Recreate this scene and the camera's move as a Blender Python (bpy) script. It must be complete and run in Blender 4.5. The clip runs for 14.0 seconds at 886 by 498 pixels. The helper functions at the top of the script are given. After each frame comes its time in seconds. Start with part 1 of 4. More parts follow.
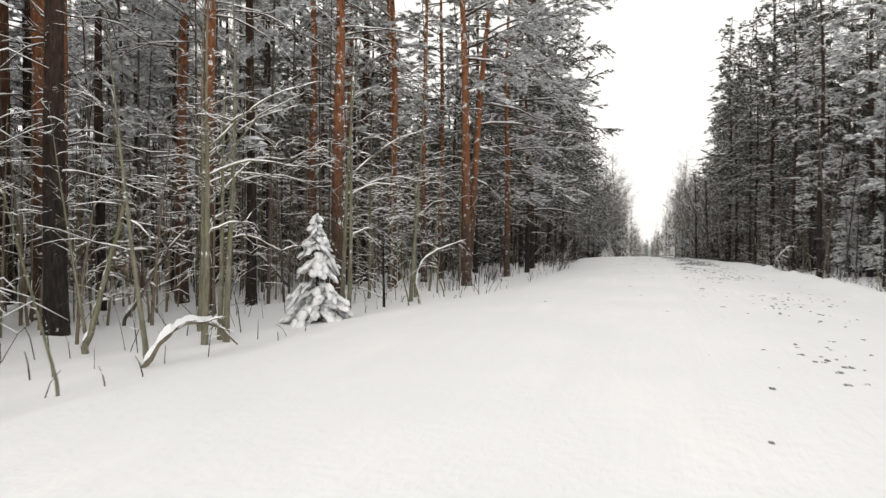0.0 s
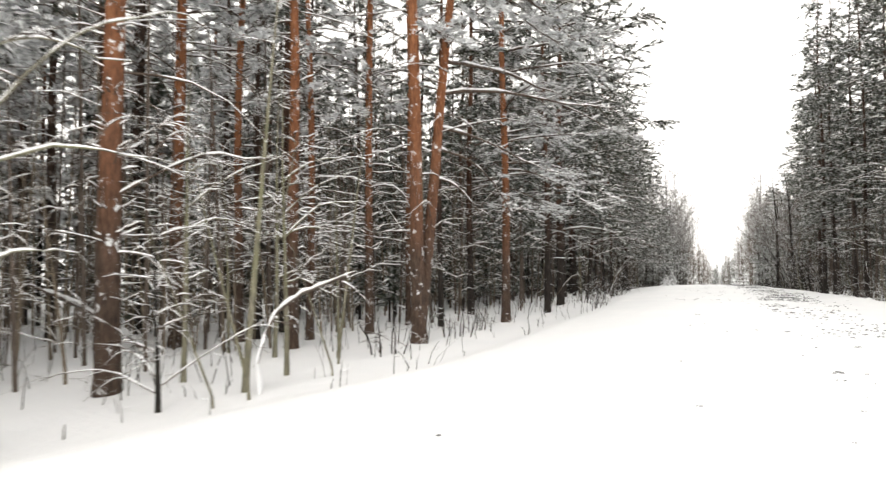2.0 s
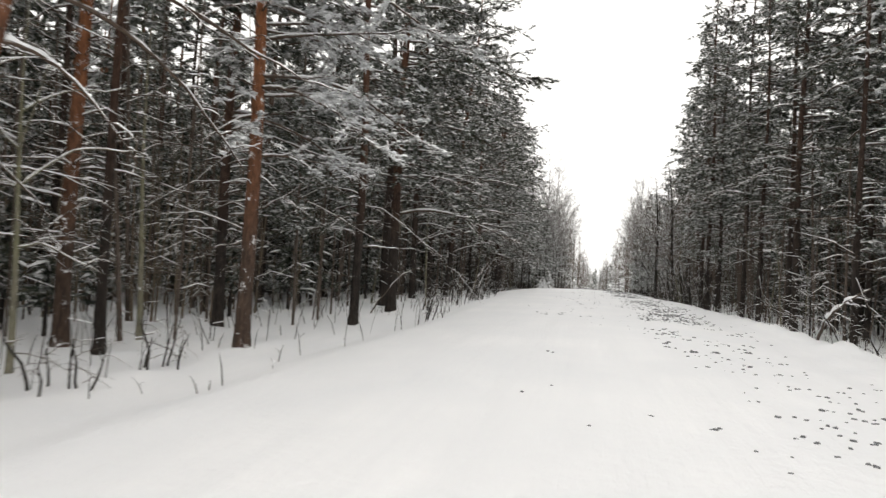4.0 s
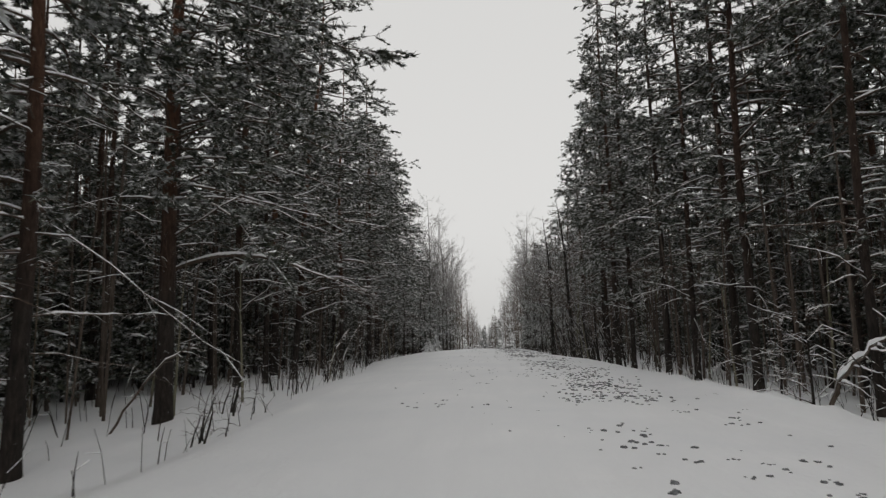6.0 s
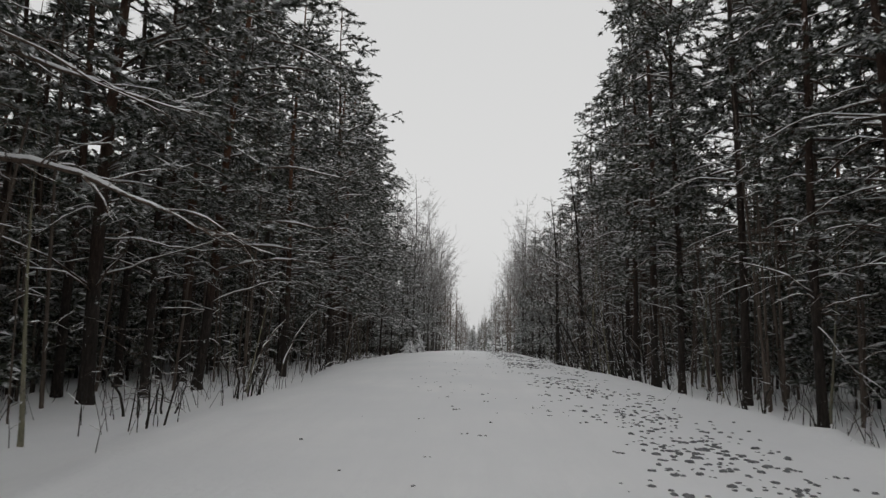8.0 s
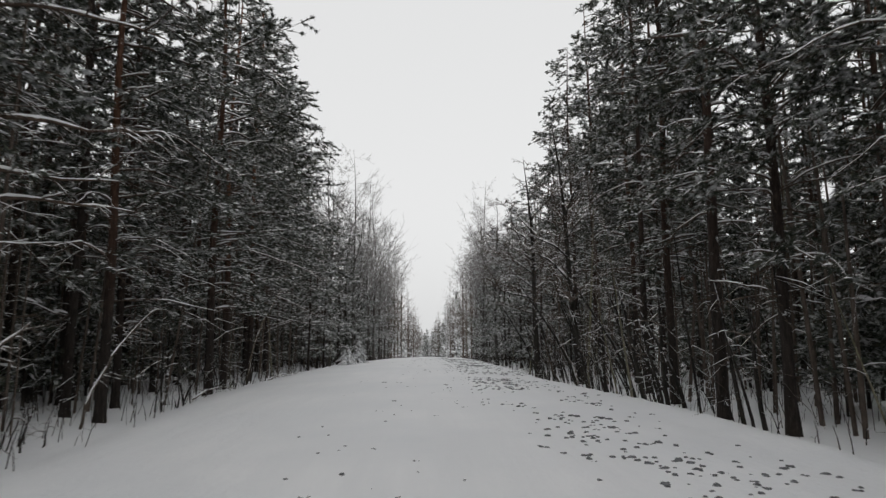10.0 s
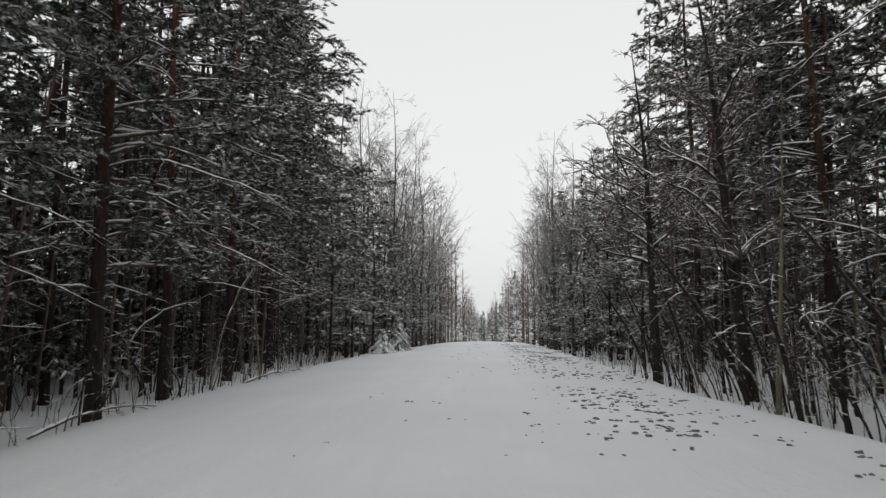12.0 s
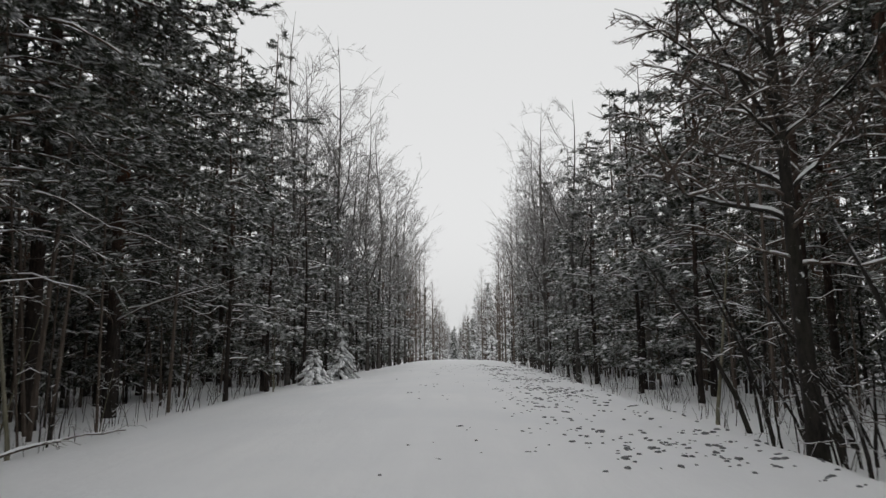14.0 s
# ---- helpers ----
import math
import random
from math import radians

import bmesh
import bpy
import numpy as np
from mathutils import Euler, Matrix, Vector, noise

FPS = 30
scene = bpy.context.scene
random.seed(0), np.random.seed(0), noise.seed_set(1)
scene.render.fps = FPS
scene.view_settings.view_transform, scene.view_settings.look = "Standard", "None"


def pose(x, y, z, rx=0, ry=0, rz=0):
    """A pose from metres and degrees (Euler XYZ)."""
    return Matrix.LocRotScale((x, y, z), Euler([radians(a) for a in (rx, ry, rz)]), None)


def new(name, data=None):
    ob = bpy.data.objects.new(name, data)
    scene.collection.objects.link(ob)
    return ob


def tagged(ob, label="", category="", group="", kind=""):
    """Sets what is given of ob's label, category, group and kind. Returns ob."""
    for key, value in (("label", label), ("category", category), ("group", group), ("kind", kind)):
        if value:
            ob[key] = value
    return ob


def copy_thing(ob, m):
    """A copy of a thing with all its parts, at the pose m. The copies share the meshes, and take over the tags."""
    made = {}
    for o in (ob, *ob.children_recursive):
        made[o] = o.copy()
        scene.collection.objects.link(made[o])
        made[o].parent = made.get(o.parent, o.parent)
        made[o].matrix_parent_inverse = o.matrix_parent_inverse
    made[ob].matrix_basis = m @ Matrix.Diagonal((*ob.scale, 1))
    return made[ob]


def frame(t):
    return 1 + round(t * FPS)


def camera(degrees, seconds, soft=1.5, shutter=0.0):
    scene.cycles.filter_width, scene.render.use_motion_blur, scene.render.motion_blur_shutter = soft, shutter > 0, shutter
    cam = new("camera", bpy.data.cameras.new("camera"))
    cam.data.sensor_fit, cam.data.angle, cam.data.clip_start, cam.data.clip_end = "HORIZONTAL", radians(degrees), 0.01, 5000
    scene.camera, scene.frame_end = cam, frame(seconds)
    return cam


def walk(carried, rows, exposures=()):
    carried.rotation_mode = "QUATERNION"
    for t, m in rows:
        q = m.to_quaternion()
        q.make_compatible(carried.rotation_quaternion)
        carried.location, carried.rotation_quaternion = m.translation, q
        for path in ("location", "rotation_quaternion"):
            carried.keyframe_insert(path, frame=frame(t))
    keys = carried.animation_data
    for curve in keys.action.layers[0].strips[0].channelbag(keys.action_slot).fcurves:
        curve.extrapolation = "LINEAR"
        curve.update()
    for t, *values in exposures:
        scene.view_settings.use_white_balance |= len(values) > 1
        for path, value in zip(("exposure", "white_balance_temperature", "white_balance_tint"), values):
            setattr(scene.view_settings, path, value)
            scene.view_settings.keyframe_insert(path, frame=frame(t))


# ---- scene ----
cam = camera(71.45, 14.0, soft=1.35, shutter=0.22)
PATH = [
    (0.0, pose(-0.003, -0.171, 1.100, 89.37, -0.27, 18.19)),
    (0.5, pose(-0.017, 1.929, 1.127, 91.39, -0.55, 22.86)),
    (1.0, pose(-0.029, 3.910, 1.150, 92.01, 0.04, 25.79)),
    (1.5, pose(-0.002, 5.927, 1.173, 91.74, -0.34, 28.81)),
    (2.0, pose(0.057, 8.036, 1.194, 91.92, 0.29, 23.84)),
    (2.5, pose(0.114, 10.059, 1.213, 91.58, -0.74, 20.21)),
    (3.0, pose(0.183, 12.020, 1.229, 92.58, -2.92, 19.15)),
    (3.5, pose(0.217, 13.894, 1.243, 91.93, -4.46, 17.39)),
    (4.0, pose(0.219, 15.766, 1.255, 91.39, -3.18, 13.84)),
    (4.2, pose(0.213, 16.503, 1.260, 93.00, -3.32, 11.36)),
    (6.3, pose(0.075, 24.042, 1.292, 97.68, 1.10, 2.40)),
    (6.5, pose(0.045, 24.744, 1.294, 97.80, 0.57, 1.30)),
    (7.0, pose(0.055, 26.446, 1.297, 97.80, -0.72, 1.84)),
    (7.2, pose(0.035, 27.182, 1.298, 97.27, -1.40, 1.86)),
    (9.3, pose(0.082, 35.615, 1.293, 97.56, -0.35, 3.97)),
    (9.5, pose(0.094, 36.486, 1.291, 97.04, -0.54, 2.07)),
    (10.0, pose(0.118, 38.769, 1.283, 97.78, 0.32, -1.59)),
    (10.5, pose(0.091, 41.050, 1.273, 97.68, 1.17, -3.10)),
    (11.0, pose(0.077, 43.211, 1.262, 97.14, 1.23, -1.26)),
    (11.5, pose(0.072, 45.351, 1.248, 95.37, -1.12, 4.22)),
    (12.0, pose(0.066, 47.448, 1.233, 96.14, 0.02, 3.59)),
    (12.5, pose(0.048, 49.533, 1.216, 97.91, 0.61, 5.84)),
    (13.0, pose(0.022, 51.598, 1.197, 98.67, -0.36, 4.13)),
    (13.5, pose(0.028, 53.804, 1.175, 98.16, 0.68, 1.43)),
    (14.0, pose(-0.000, 56.044, 1.151, 97.58, 0.60, 0.90)),
]
EXPOSURES = [(0.0, 0.62, 6950, 10), (0.5, 0.9, 6950, 10), (1.5, 1.28, 7000, 10), (3.4, 1.45, 7050, 10), (3.8, 1.15, 7000, 10), (4.0, 0.88, 6900, 10), (4.2, 0.55, 6800, 10), (6.3, -0.1, 6750, 10), (7.2, -0.12, 6700, 10), (9.5, -0.03, 6600, 10), (10.4, 0.17, 6600, 10), (11.5, 0.17, 6600, 10), (12.0, 0.19, 6600, 10), (12.6, 0.13, 6600, 10), (14.0, 0.05, 6600, 10)]
walk(cam, PATH, EXPOSURES)

# ---- sky: an even overcast ----
world = bpy.data.worlds.new("overcast_sky")
scene.world = world
world.use_nodes = True
wn, wl = world.node_tree.nodes, world.node_tree.links
wn.clear()
sky = wn.new("ShaderNodeTexSky")
sky.sky_type, sky.sun_disc = "NISHITA", False
sky.sun_elevation, sky.sun_rotation = radians(35), radians(200)
sky.air_density, sky.dust_density, sky.ozone_density = 1.0, 5.0, 1.0
grey = wn.new("ShaderNodeHueSaturation")
grey.inputs["Saturation"].default_value = 0.06
cloud = wn.new("ShaderNodeMix")
cloud.data_type = "RGBA"
cloud.inputs["Factor"].default_value = 0.75
cloud.inputs["B"].default_value = (8.6, 8.75, 8.9, 1)
back = wn.new("ShaderNodeBackground")
back.inputs["Strength"].default_value = 0.1
wout = wn.new("ShaderNodeOutputWorld")
wl.new(sky.outputs["Color"], grey.inputs["Color"])
wl.new(grey.outputs["Color"], cloud.inputs["A"])
wl.new(cloud.outputs["Result"], back.inputs["Color"])
wl.new(back.outputs["Background"], wout.inputs["Surface"])
sun = new("sun", bpy.data.lights.new("sun", "SUN"))
sun.data.energy, sun.data.angle, sun.data.color = 0.4, radians(40), (1.0, 0.985, 0.96)
sun.matrix_world = pose(0, 0, 60, 55, 0, 20)


# ---- materials ----
def material(name, rough=0.8):
    m = bpy.data.materials.new(name)
    m.use_nodes = True
    nt = m.node_tree
    b = nt.nodes["Principled BSDF"]
    b.inputs["Roughness"].default_value = rough
    b.inputs["Specular IOR Level"].default_value = 0.25
    return m, nt, b


def coords(nt, scale, output="Object"):
    tc = nt.nodes.new("ShaderNodeTexCoord")
    mp = nt.nodes.new("ShaderNodeMapping")
    mp.inputs["Scale"].default_value = scale
    nt.links.new(tc.outputs[output], mp.inputs["Vector"])
    return mp.outputs["Vector"]


def noise_tex(nt, vec, scale, detail=4.0, rough=0.55):
    n = nt.nodes.new("ShaderNodeTexNoise")
    n.inputs["Scale"].default_value, n.inputs["Detail"].default_value, n.inputs["Roughness"].default_value = scale, detail, rough
    if vec is not None:
        nt.links.new(vec, n.inputs["Vector"])
    return n.outputs["Fac"]


def ramp(nt, fac, stops):
    r = nt.nodes.new("ShaderNodeValToRGB")
    e = r.color_ramp.elements
    while len(e) < len(stops):
        e.new(0.5)
    for k, (p, c) in enumerate(stops):
        e[k].position, e[k].color = p, (*c, 1) if len(c) == 3 else c
    nt.links.new(fac, r.inputs["Fac"])
    return r.outputs["Color"]


def mix(nt, fac, a, b, mode="MIX"):
    x = nt.nodes.new("ShaderNodeMix")
    x.data_type, x.blend_type = "RGBA", mode
    for sock, v in ((x.inputs["Factor"], fac), (x.inputs["A"], a), (x.inputs["B"], b)):
        if hasattr(v, "is_output"):
            nt.links.new(v, sock)
        else:
            sock.default_value = v if isinstance(v, float) else (*v, 1)
    return x.outputs["Result"]


def maths(nt, op, a, b=0.0, c=0.0):
    x = nt.nodes.new("ShaderNodeMath")
    x.operation = op
    for sock, v in zip(x.inputs, (a, b, c)):
        if hasattr(v, "is_output"):
            nt.links.new(v, sock)
        else:
            sock.default_value = v
    return x.outputs["Value"]


def bump(nt, b, height, strength, distance):
    x = nt.nodes.new("ShaderNodeBump")
    x.inputs["Strength"].default_value, x.inputs["Distance"].default_value = strength, distance
    nt.links.new(height, x.inputs["Height"])
    nt.links.new(x.outputs["Normal"], b.inputs["Normal"])


def up_facing(nt, low, high):
    """How far a surface looks up, 0 to 1: where snow can lie."""
    g = nt.nodes.new("ShaderNodeNewGeometry")
    s = nt.nodes.new("ShaderNodeSeparateXYZ")
    nt.links.new(g.outputs["Normal"], s.inputs["Vector"])
    r = nt.nodes.new("ShaderNodeMapRange")
    r.inputs["From Min"].default_value, r.inputs["From Max"].default_value = low, high
    nt.links.new(s.outputs["Z"], r.inputs["Value"])
    return r.outputs["Result"]


SNOW = (0.86, 0.87, 0.885)


def snow_material(name, fine, relief):
    m, nt, b = material(name, 0.7)
    v = coords(nt, (1, 1, 1))
    big = noise_tex(nt, v, 0.35, 5)
    small = noise_tex(nt, v, fine, 6, 0.65)
    streak = noise_tex(nt, coords(nt, (2.2, 0.12, 1)), 1.0, 6, 0.6)
    tone = mix(nt, ramp(nt, big, [(0.35, (0, 0, 0)), (0.65, (1, 1, 1))]), (0.82, 0.835, 0.855), (0.90, 0.905, 0.915))
    nt.links.new(mix(nt, ramp(nt, streak, [(0.35, (0, 0, 0)), (0.7, (1, 1, 1))]), tone, (0.84, 0.85, 0.865)), b.inputs["Base Color"])
    both = maths(nt, "MULTIPLY_ADD", small, 0.4, maths(nt, "MULTIPLY_ADD", streak, 0.5, big))
    bump(nt, b, both, 0.75, relief)
    return m


M_SNOW = snow_material("fallen_snow", 9.0, 0.06)
M_LOAD = snow_material("snow_on_branches", 25.0, 0.02)


def pine_bark(name, vary, redness=0.48):
    m, nt, b = material(name, 0.9)
    v = coords(nt, (1, 1, 0.22))
    plates = noise_tex(nt, v, 22.0, 6, 0.7)
    broad = noise_tex(nt, coords(nt, (1, 1, 0.5)), 1.6, 3)
    tc = nt.nodes.new("ShaderNodeTexCoord")
    s = nt.nodes.new("ShaderNodeSeparateXYZ")
    nt.links.new(tc.outputs["Object"], s.inputs["Vector"])
    h = nt.nodes.new("ShaderNodeMapRange")
    h.inputs["From Min"].default_value, h.inputs["From Max"].default_value = (1.8, 6.5) if vary else (1.2, 5.6)
    nt.links.new(maths(nt, "MULTIPLY_ADD", broad, 3.0, maths(nt, "SUBTRACT", s.outputs["Z"], 1.5)), h.inputs["Value"])
    # Shade is put into the varied lower bark, darkened to match backlit trunks.
    low = ramp(nt, plates, [(0.3, (0.010, 0.0085, 0.0075)), (0.55, (0.034, 0.027, 0.023)), (0.75, (0.085, 0.068, 0.058))] if vary else [(0.3, (0.026, 0.019, 0.015)), (0.55, (0.085, 0.056, 0.042)), (0.75, (0.16, 0.11, 0.085))])
    high = ramp(nt, plates, [(0.3, (0.10, 0.04, 0.022)), (0.55, (0.30, 0.12, 0.055)), (0.75, (0.42, 0.19, 0.095))])
    info = nt.nodes.new("ShaderNodeObjectInfo")
    share = maths(nt, "MULTIPLY_ADD", info.outputs["Random"], redness, 0.02) if vary else 1.0
    col = mix(nt, maths(nt, "MULTIPLY", h.outputs["Result"], share), low, high)
    fleck = noise_tex(nt, coords(nt, (1, 1, 0.9)), 5.0, 7, 0.75)
    mask = ramp(nt, fleck, [(0.63 if vary else 0.58, (0, 0, 0)), (0.66 if vary else 0.62, (1, 1, 1))])
    nt.links.new(mix(nt, mask, col, SNOW), b.inputs["Base Color"])
    bump(nt, b, plates, 1.0, 0.05)
    return m


def plain_bark(name, dark, light, scale=18.0, green=0.0, snow=True, stretch=0.3):
    m, nt, b = material(name, 0.9)
    v = coords(nt, (1, 1, stretch))
    n1 = noise_tex(nt, v, scale, 5, 0.7)
    col = ramp(nt, n1, [(0.32, dark), (0.7, light)])
    if green:
        moss = ramp(nt, noise_tex(nt, coords(nt, (1, 1, 1)), 1.3, 3), [(0.45, (0, 0, 0)), (0.7, (green, green, green))])
        col = mix(nt, moss, col, (0.16, 0.17, 0.07))
        fleck = noise_tex(nt, coords(nt, (1, 1, 0.8)), 8.0, 5, 0.7)
        col = mix(nt, ramp(nt, fleck, [(0.63, (0, 0, 0)), (0.68, (1, 1, 1))]), col, SNOW)
    if snow:
        lie = maths(nt, "MULTIPLY", up_facing(nt, 0.35, 0.8), ramp(nt, noise_tex(nt, coords(nt, (1, 1, 1)), 9.0, 4), [(0.46, (0, 0, 0)), (0.58, (0.9, 0.9, 0.9))]))
        col = mix(nt, lie, col, SNOW)
    nt.links.new(col, b.inputs["Base Color"])
    bump(nt, b, n1, 0.6, 0.01)
    return m


def needle_material(name, dust):
    m, nt, b = material(name, 0.6)
    g = nt.nodes.new("ShaderNodeNewGeometry")
    col = ramp(nt, g.outputs["Random Per Island"], [(0.0, (0.024, 0.032, 0.023)), (0.6, (0.052, 0.062, 0.044)), (1.0, (0.095, 0.094, 0.066))])
    frost = ramp(nt, noise_tex(nt, coords(nt, (1, 1, 1)), 6.0, 3), [(0.56 - dust * 0.3, (0, 0, 0)), (0.72 - dust * 0.2, (0.6 + dust * 0.32,) * 3)])
    col = mix(nt, frost, col, SNOW)
    nt.links.new(col, b.inputs["Base Color"])
    return m


M_PINE = pine_bark("pine_bark", True)
M_GREYPINE = pine_bark("grey_pine_bark", True, 0.14)
M_ORANGE = pine_bark("orange_pine_bark", False)
M_LIMB = plain_bark("pine_limb_bark", (0.035, 0.027, 0.022), (0.125, 0.088, 0.066), 20.0)
M_TWIG = plain_bark("bare_twig_bark", (0.055, 0.042, 0.034), (0.15, 0.12, 0.10), 14.0)
M_ASPEN = plain_bark("greenish_sapling_bark", (0.10, 0.095, 0.07), (0.27, 0.25, 0.19), 16.0, green=0.6)
M_WITHY = plain_bark("pale_twig_bark", (0.10, 0.08, 0.058), (0.25, 0.205, 0.155), 14.0)
M_RIME = plain_bark("rimed_twig_bark", (0.13, 0.122, 0.118), (0.30, 0.29, 0.285), 14.0)
M_BIRCH = plain_bark("birch_bark", (0.022, 0.019, 0.018), (0.13, 0.12, 0.11), 7.0, stretch=1.6)
M_DARK = plain_bark("dark_alder_bark", (0.010, 0.0085, 0.008), (0.038, 0.033, 0.029), 20.0, green=0.05)
M_NEEDLE = needle_material("pine_needles", 0.24)
M_DUSTED = needle_material("lightly_dusted_needles", 0.42)
# Whiter than its snow: haze and glare are painted into these needles too.
M_SNOWHAZE = needle_material("snow_and_haze_needles", 0.85)
# Grey for the added road marks that stand in for drops on the windscreen.
M_DROPMARK = plain_bark("drop_mark_grey", (0.06, 0.062, 0.066), (0.24, 0.245, 0.255), 26.0, snow=False, stretch=1.0)


# ---- geometry helpers ----
class Soup:
    """Vertices and faces gathered for one mesh."""

    def __init__(self):
        self.v, self.f = [], []

    def tube(self, pts, radii, sides, cap=True):
        pts = [Vector(p) for p in pts]
        base, n = len(self.v), len(pts)
        ref = Vector((0.31, 0.95, 0.07))
        for k, p in enumerate(pts):
            d = (pts[min(k + 1, n - 1)] - pts[max(k - 1, 0)]).normalized()
            a = d.cross(ref if abs(d.dot(ref)) < 0.9 else Vector((0, 0, 1))).normalized()
            b = d.cross(a)
            for j in range(sides):
                w = 2 * math.pi * j / sides
                self.v.append(p + (a * math.cos(w) + b * math.sin(w)) * radii[k])
        for k in range(n - 1):
            for j in range(sides):
                i0, i1 = base + k * sides + j, base + k * sides + (j + 1) % sides
                self.f.append((i0, i1, i1 + sides, i0 + sides))
        if cap:
            self.f.append(tuple(base + (n - 1) * sides + j for j in range(sides)))

    def ridge(self, pts, lift, half):
        """Snow lying along a branch: a three-sided strip on top of it."""
        base, n = len(self.v), len(pts)
        for k, p in enumerate(pts):
            p = Vector(p)
            d = Vector(pts[min(k + 1, n - 1)]) - Vector(pts[max(k - 1, 0)])
            side = Vector((-d.y, d.x, 0))
            side = side.normalized() if side.length > 1e-4 else Vector((1, 0, 0))
            w = half[k]
            self.v += [p + side * w + Vector((0, 0, lift[k] * 0.15)), p - side * w + Vector((0, 0, lift[k] * 0.15)), p + Vector((0, 0, lift[k] + w * 1.1))]
        for k in range(n - 1):
            a = base + 3 * k
            self.f += [(a, a + 3, a + 5, a + 2), (a + 2, a + 5, a + 4, a + 1)]

    def lump(self, c, rx, rz, rng):
        """A small uneven pat of snow."""
        base, c = len(self.v), Vector(c)
        w0 = rng.uniform(0, 6.28)
        for j in range(5):
            w = w0 + 2 * math.pi * j / 5
            r = rx * rng.uniform(0.7, 1.25)
            self.v.append(c + Vector((math.cos(w) * r, math.sin(w) * r, -rz * rng.uniform(0.2, 0.6))))
        self.v.append(c + Vector((rng.uniform(-0.3, 0.3) * rx, rng.uniform(-0.3, 0.3) * rx, rz)))
        self.f += [(base + j, base + (j + 1) % 5, base + 5) for j in range(5)]

    def pad(self, c, d, r, rng):
        """A soft oblong cushion of snow that hangs along the direction d."""
        base, c = len(self.v), Vector(c)
        d = Vector(d).normalized()
        s = Vector((-d.y, d.x, 0.0))
        s = s.normalized() if s.length > 1e-4 else Vector((1, 0, 0))
        long, tall = rng.uniform(0.95, 1.35), rng.uniform(0.55, 0.9)
        for ring, (f, h) in enumerate(((0.8, -0.25), (1.0, 0.25), (0.65, 0.8))):
            for j in range(7):
                w = 2 * math.pi * j / 7 + ring * 0.4
                q = rng.uniform(0.82, 1.15)
                self.v.append(c + (d * math.cos(w) * long + s * math.sin(w)) * r * f * q + Vector((0, 0, r * tall * h * rng.uniform(0.8, 1.2))))
        self.v.append(c + Vector((0, 0, r * tall * 1.05)))
        for k in (0, 7):
            self.f += [(base + k + j, base + k + (j + 1) % 7, base + k + 7 + (j + 1) % 7, base + k + 7 + j) for j in range(7)]
        self.f += [(base + 14 + j, base + 14 + (j + 1) % 7, base + 21) for j in range(7)]

    def pat(self, c, r, rng):
        """A flat ragged patch, a little proud of the snow."""
        base, c = len(self.v), Vector(c)
        w0, squash = rng.uniform(0, 6.28), rng.uniform(0.6, 1.1)
        rim = [rng.uniform(0.55, 1.3) for _ in range(9)]
        for f, h in ((1.0, -0.15), (0.75, 0.34)):
            for j in range(9):
                w = w0 + 2 * math.pi * j / 9
                self.v.append(c + Vector((math.cos(w) * r * rim[j] * f, math.sin(w) * r * rim[j] * f * squash, r * h * rng.uniform(0.6, 1.4))))
        self.v.append(c + Vector((0, 0, r * 0.42)))
        self.f += [(base + j, base + (j + 1) % 9, base + 9 + (j + 1) % 9, base + 9 + j) for j in range(9)]
        self.f += [(base + 9 + j, base + 9 + (j + 1) % 9, base + 18) for j in range(9)]

    def tuft(self, p, d, size, blades, rng, wide=1.0):
        """A brush of needles at the end of a twig."""
        p = Vector(p)
        for _ in range(blades):
            q = (d * 0.75 + Vector((rng.gauss(0, 0.72), rng.gauss(0, 0.72), rng.gauss(0.12, 0.45)))).normalized()
            s = q.cross(Vector((rng.gauss(0, 1), rng.gauss(0, 1), rng.gauss(0, 1)))).normalized()
            l, w, o = size * rng.uniform(0.55, 1.25), size * wide * rng.uniform(0.07, 0.14), p - q * size * 0.15 - d * size * rng.uniform(0, 0.5)
            base = len(self.v)
            self.v += [o + s * w, o - s * w, o + q * l]
            self.f.append((base, base + 1, base + 2))

    def mesh(self, name, mat, smooth=False):
        me = bpy.data.meshes.new(name)
        me.from_pydata([tuple(p) for p in self.v], [], self.f)
        me.materials.append(mat)
        if smooth:
            me.polygons.foreach_set("use_smooth", [True] * len(me.polygons))
        me.update()
        return me


def part(name, soup, mat, parent, label="", smooth=False):
    ob = new(name, soup.mesh(name, mat, smooth) if isinstance(soup, Soup) else soup)
    ob.parent = parent
    return tagged(ob, label)


def bough(rng, start, az, lift, length, droop, n=6, wobble=0.08):
    """Points of a branch that leaves start towards az, rises by lift and sags by droop."""
    pts, p, turn, tip = [Vector(start)], Vector(start), 0.0, 0.0
    for k in range(1, n):
        u = k / (n - 1)
        turn += rng.gauss(0, wobble * 1.1)
        tip = tip * 0.5 + rng.gauss(0, wobble * 0.8)
        a = az + turn
        slope = lift - droop * u * 1.6 + (0.25 if u > 0.85 else 0)
        step = length / (n - 1)
        p = p + Vector((math.cos(a) * step, math.sin(a) * step, (slope + tip) * step))
        pts.append(p.copy())
    return pts


def along(pts, u):
    k = min(int(u * (len(pts) - 1)), len(pts) - 2)
    f = u * (len(pts) - 1) - k
    return pts[k].lerp(pts[k + 1], f), (pts[k + 1] - pts[k]).normalized()


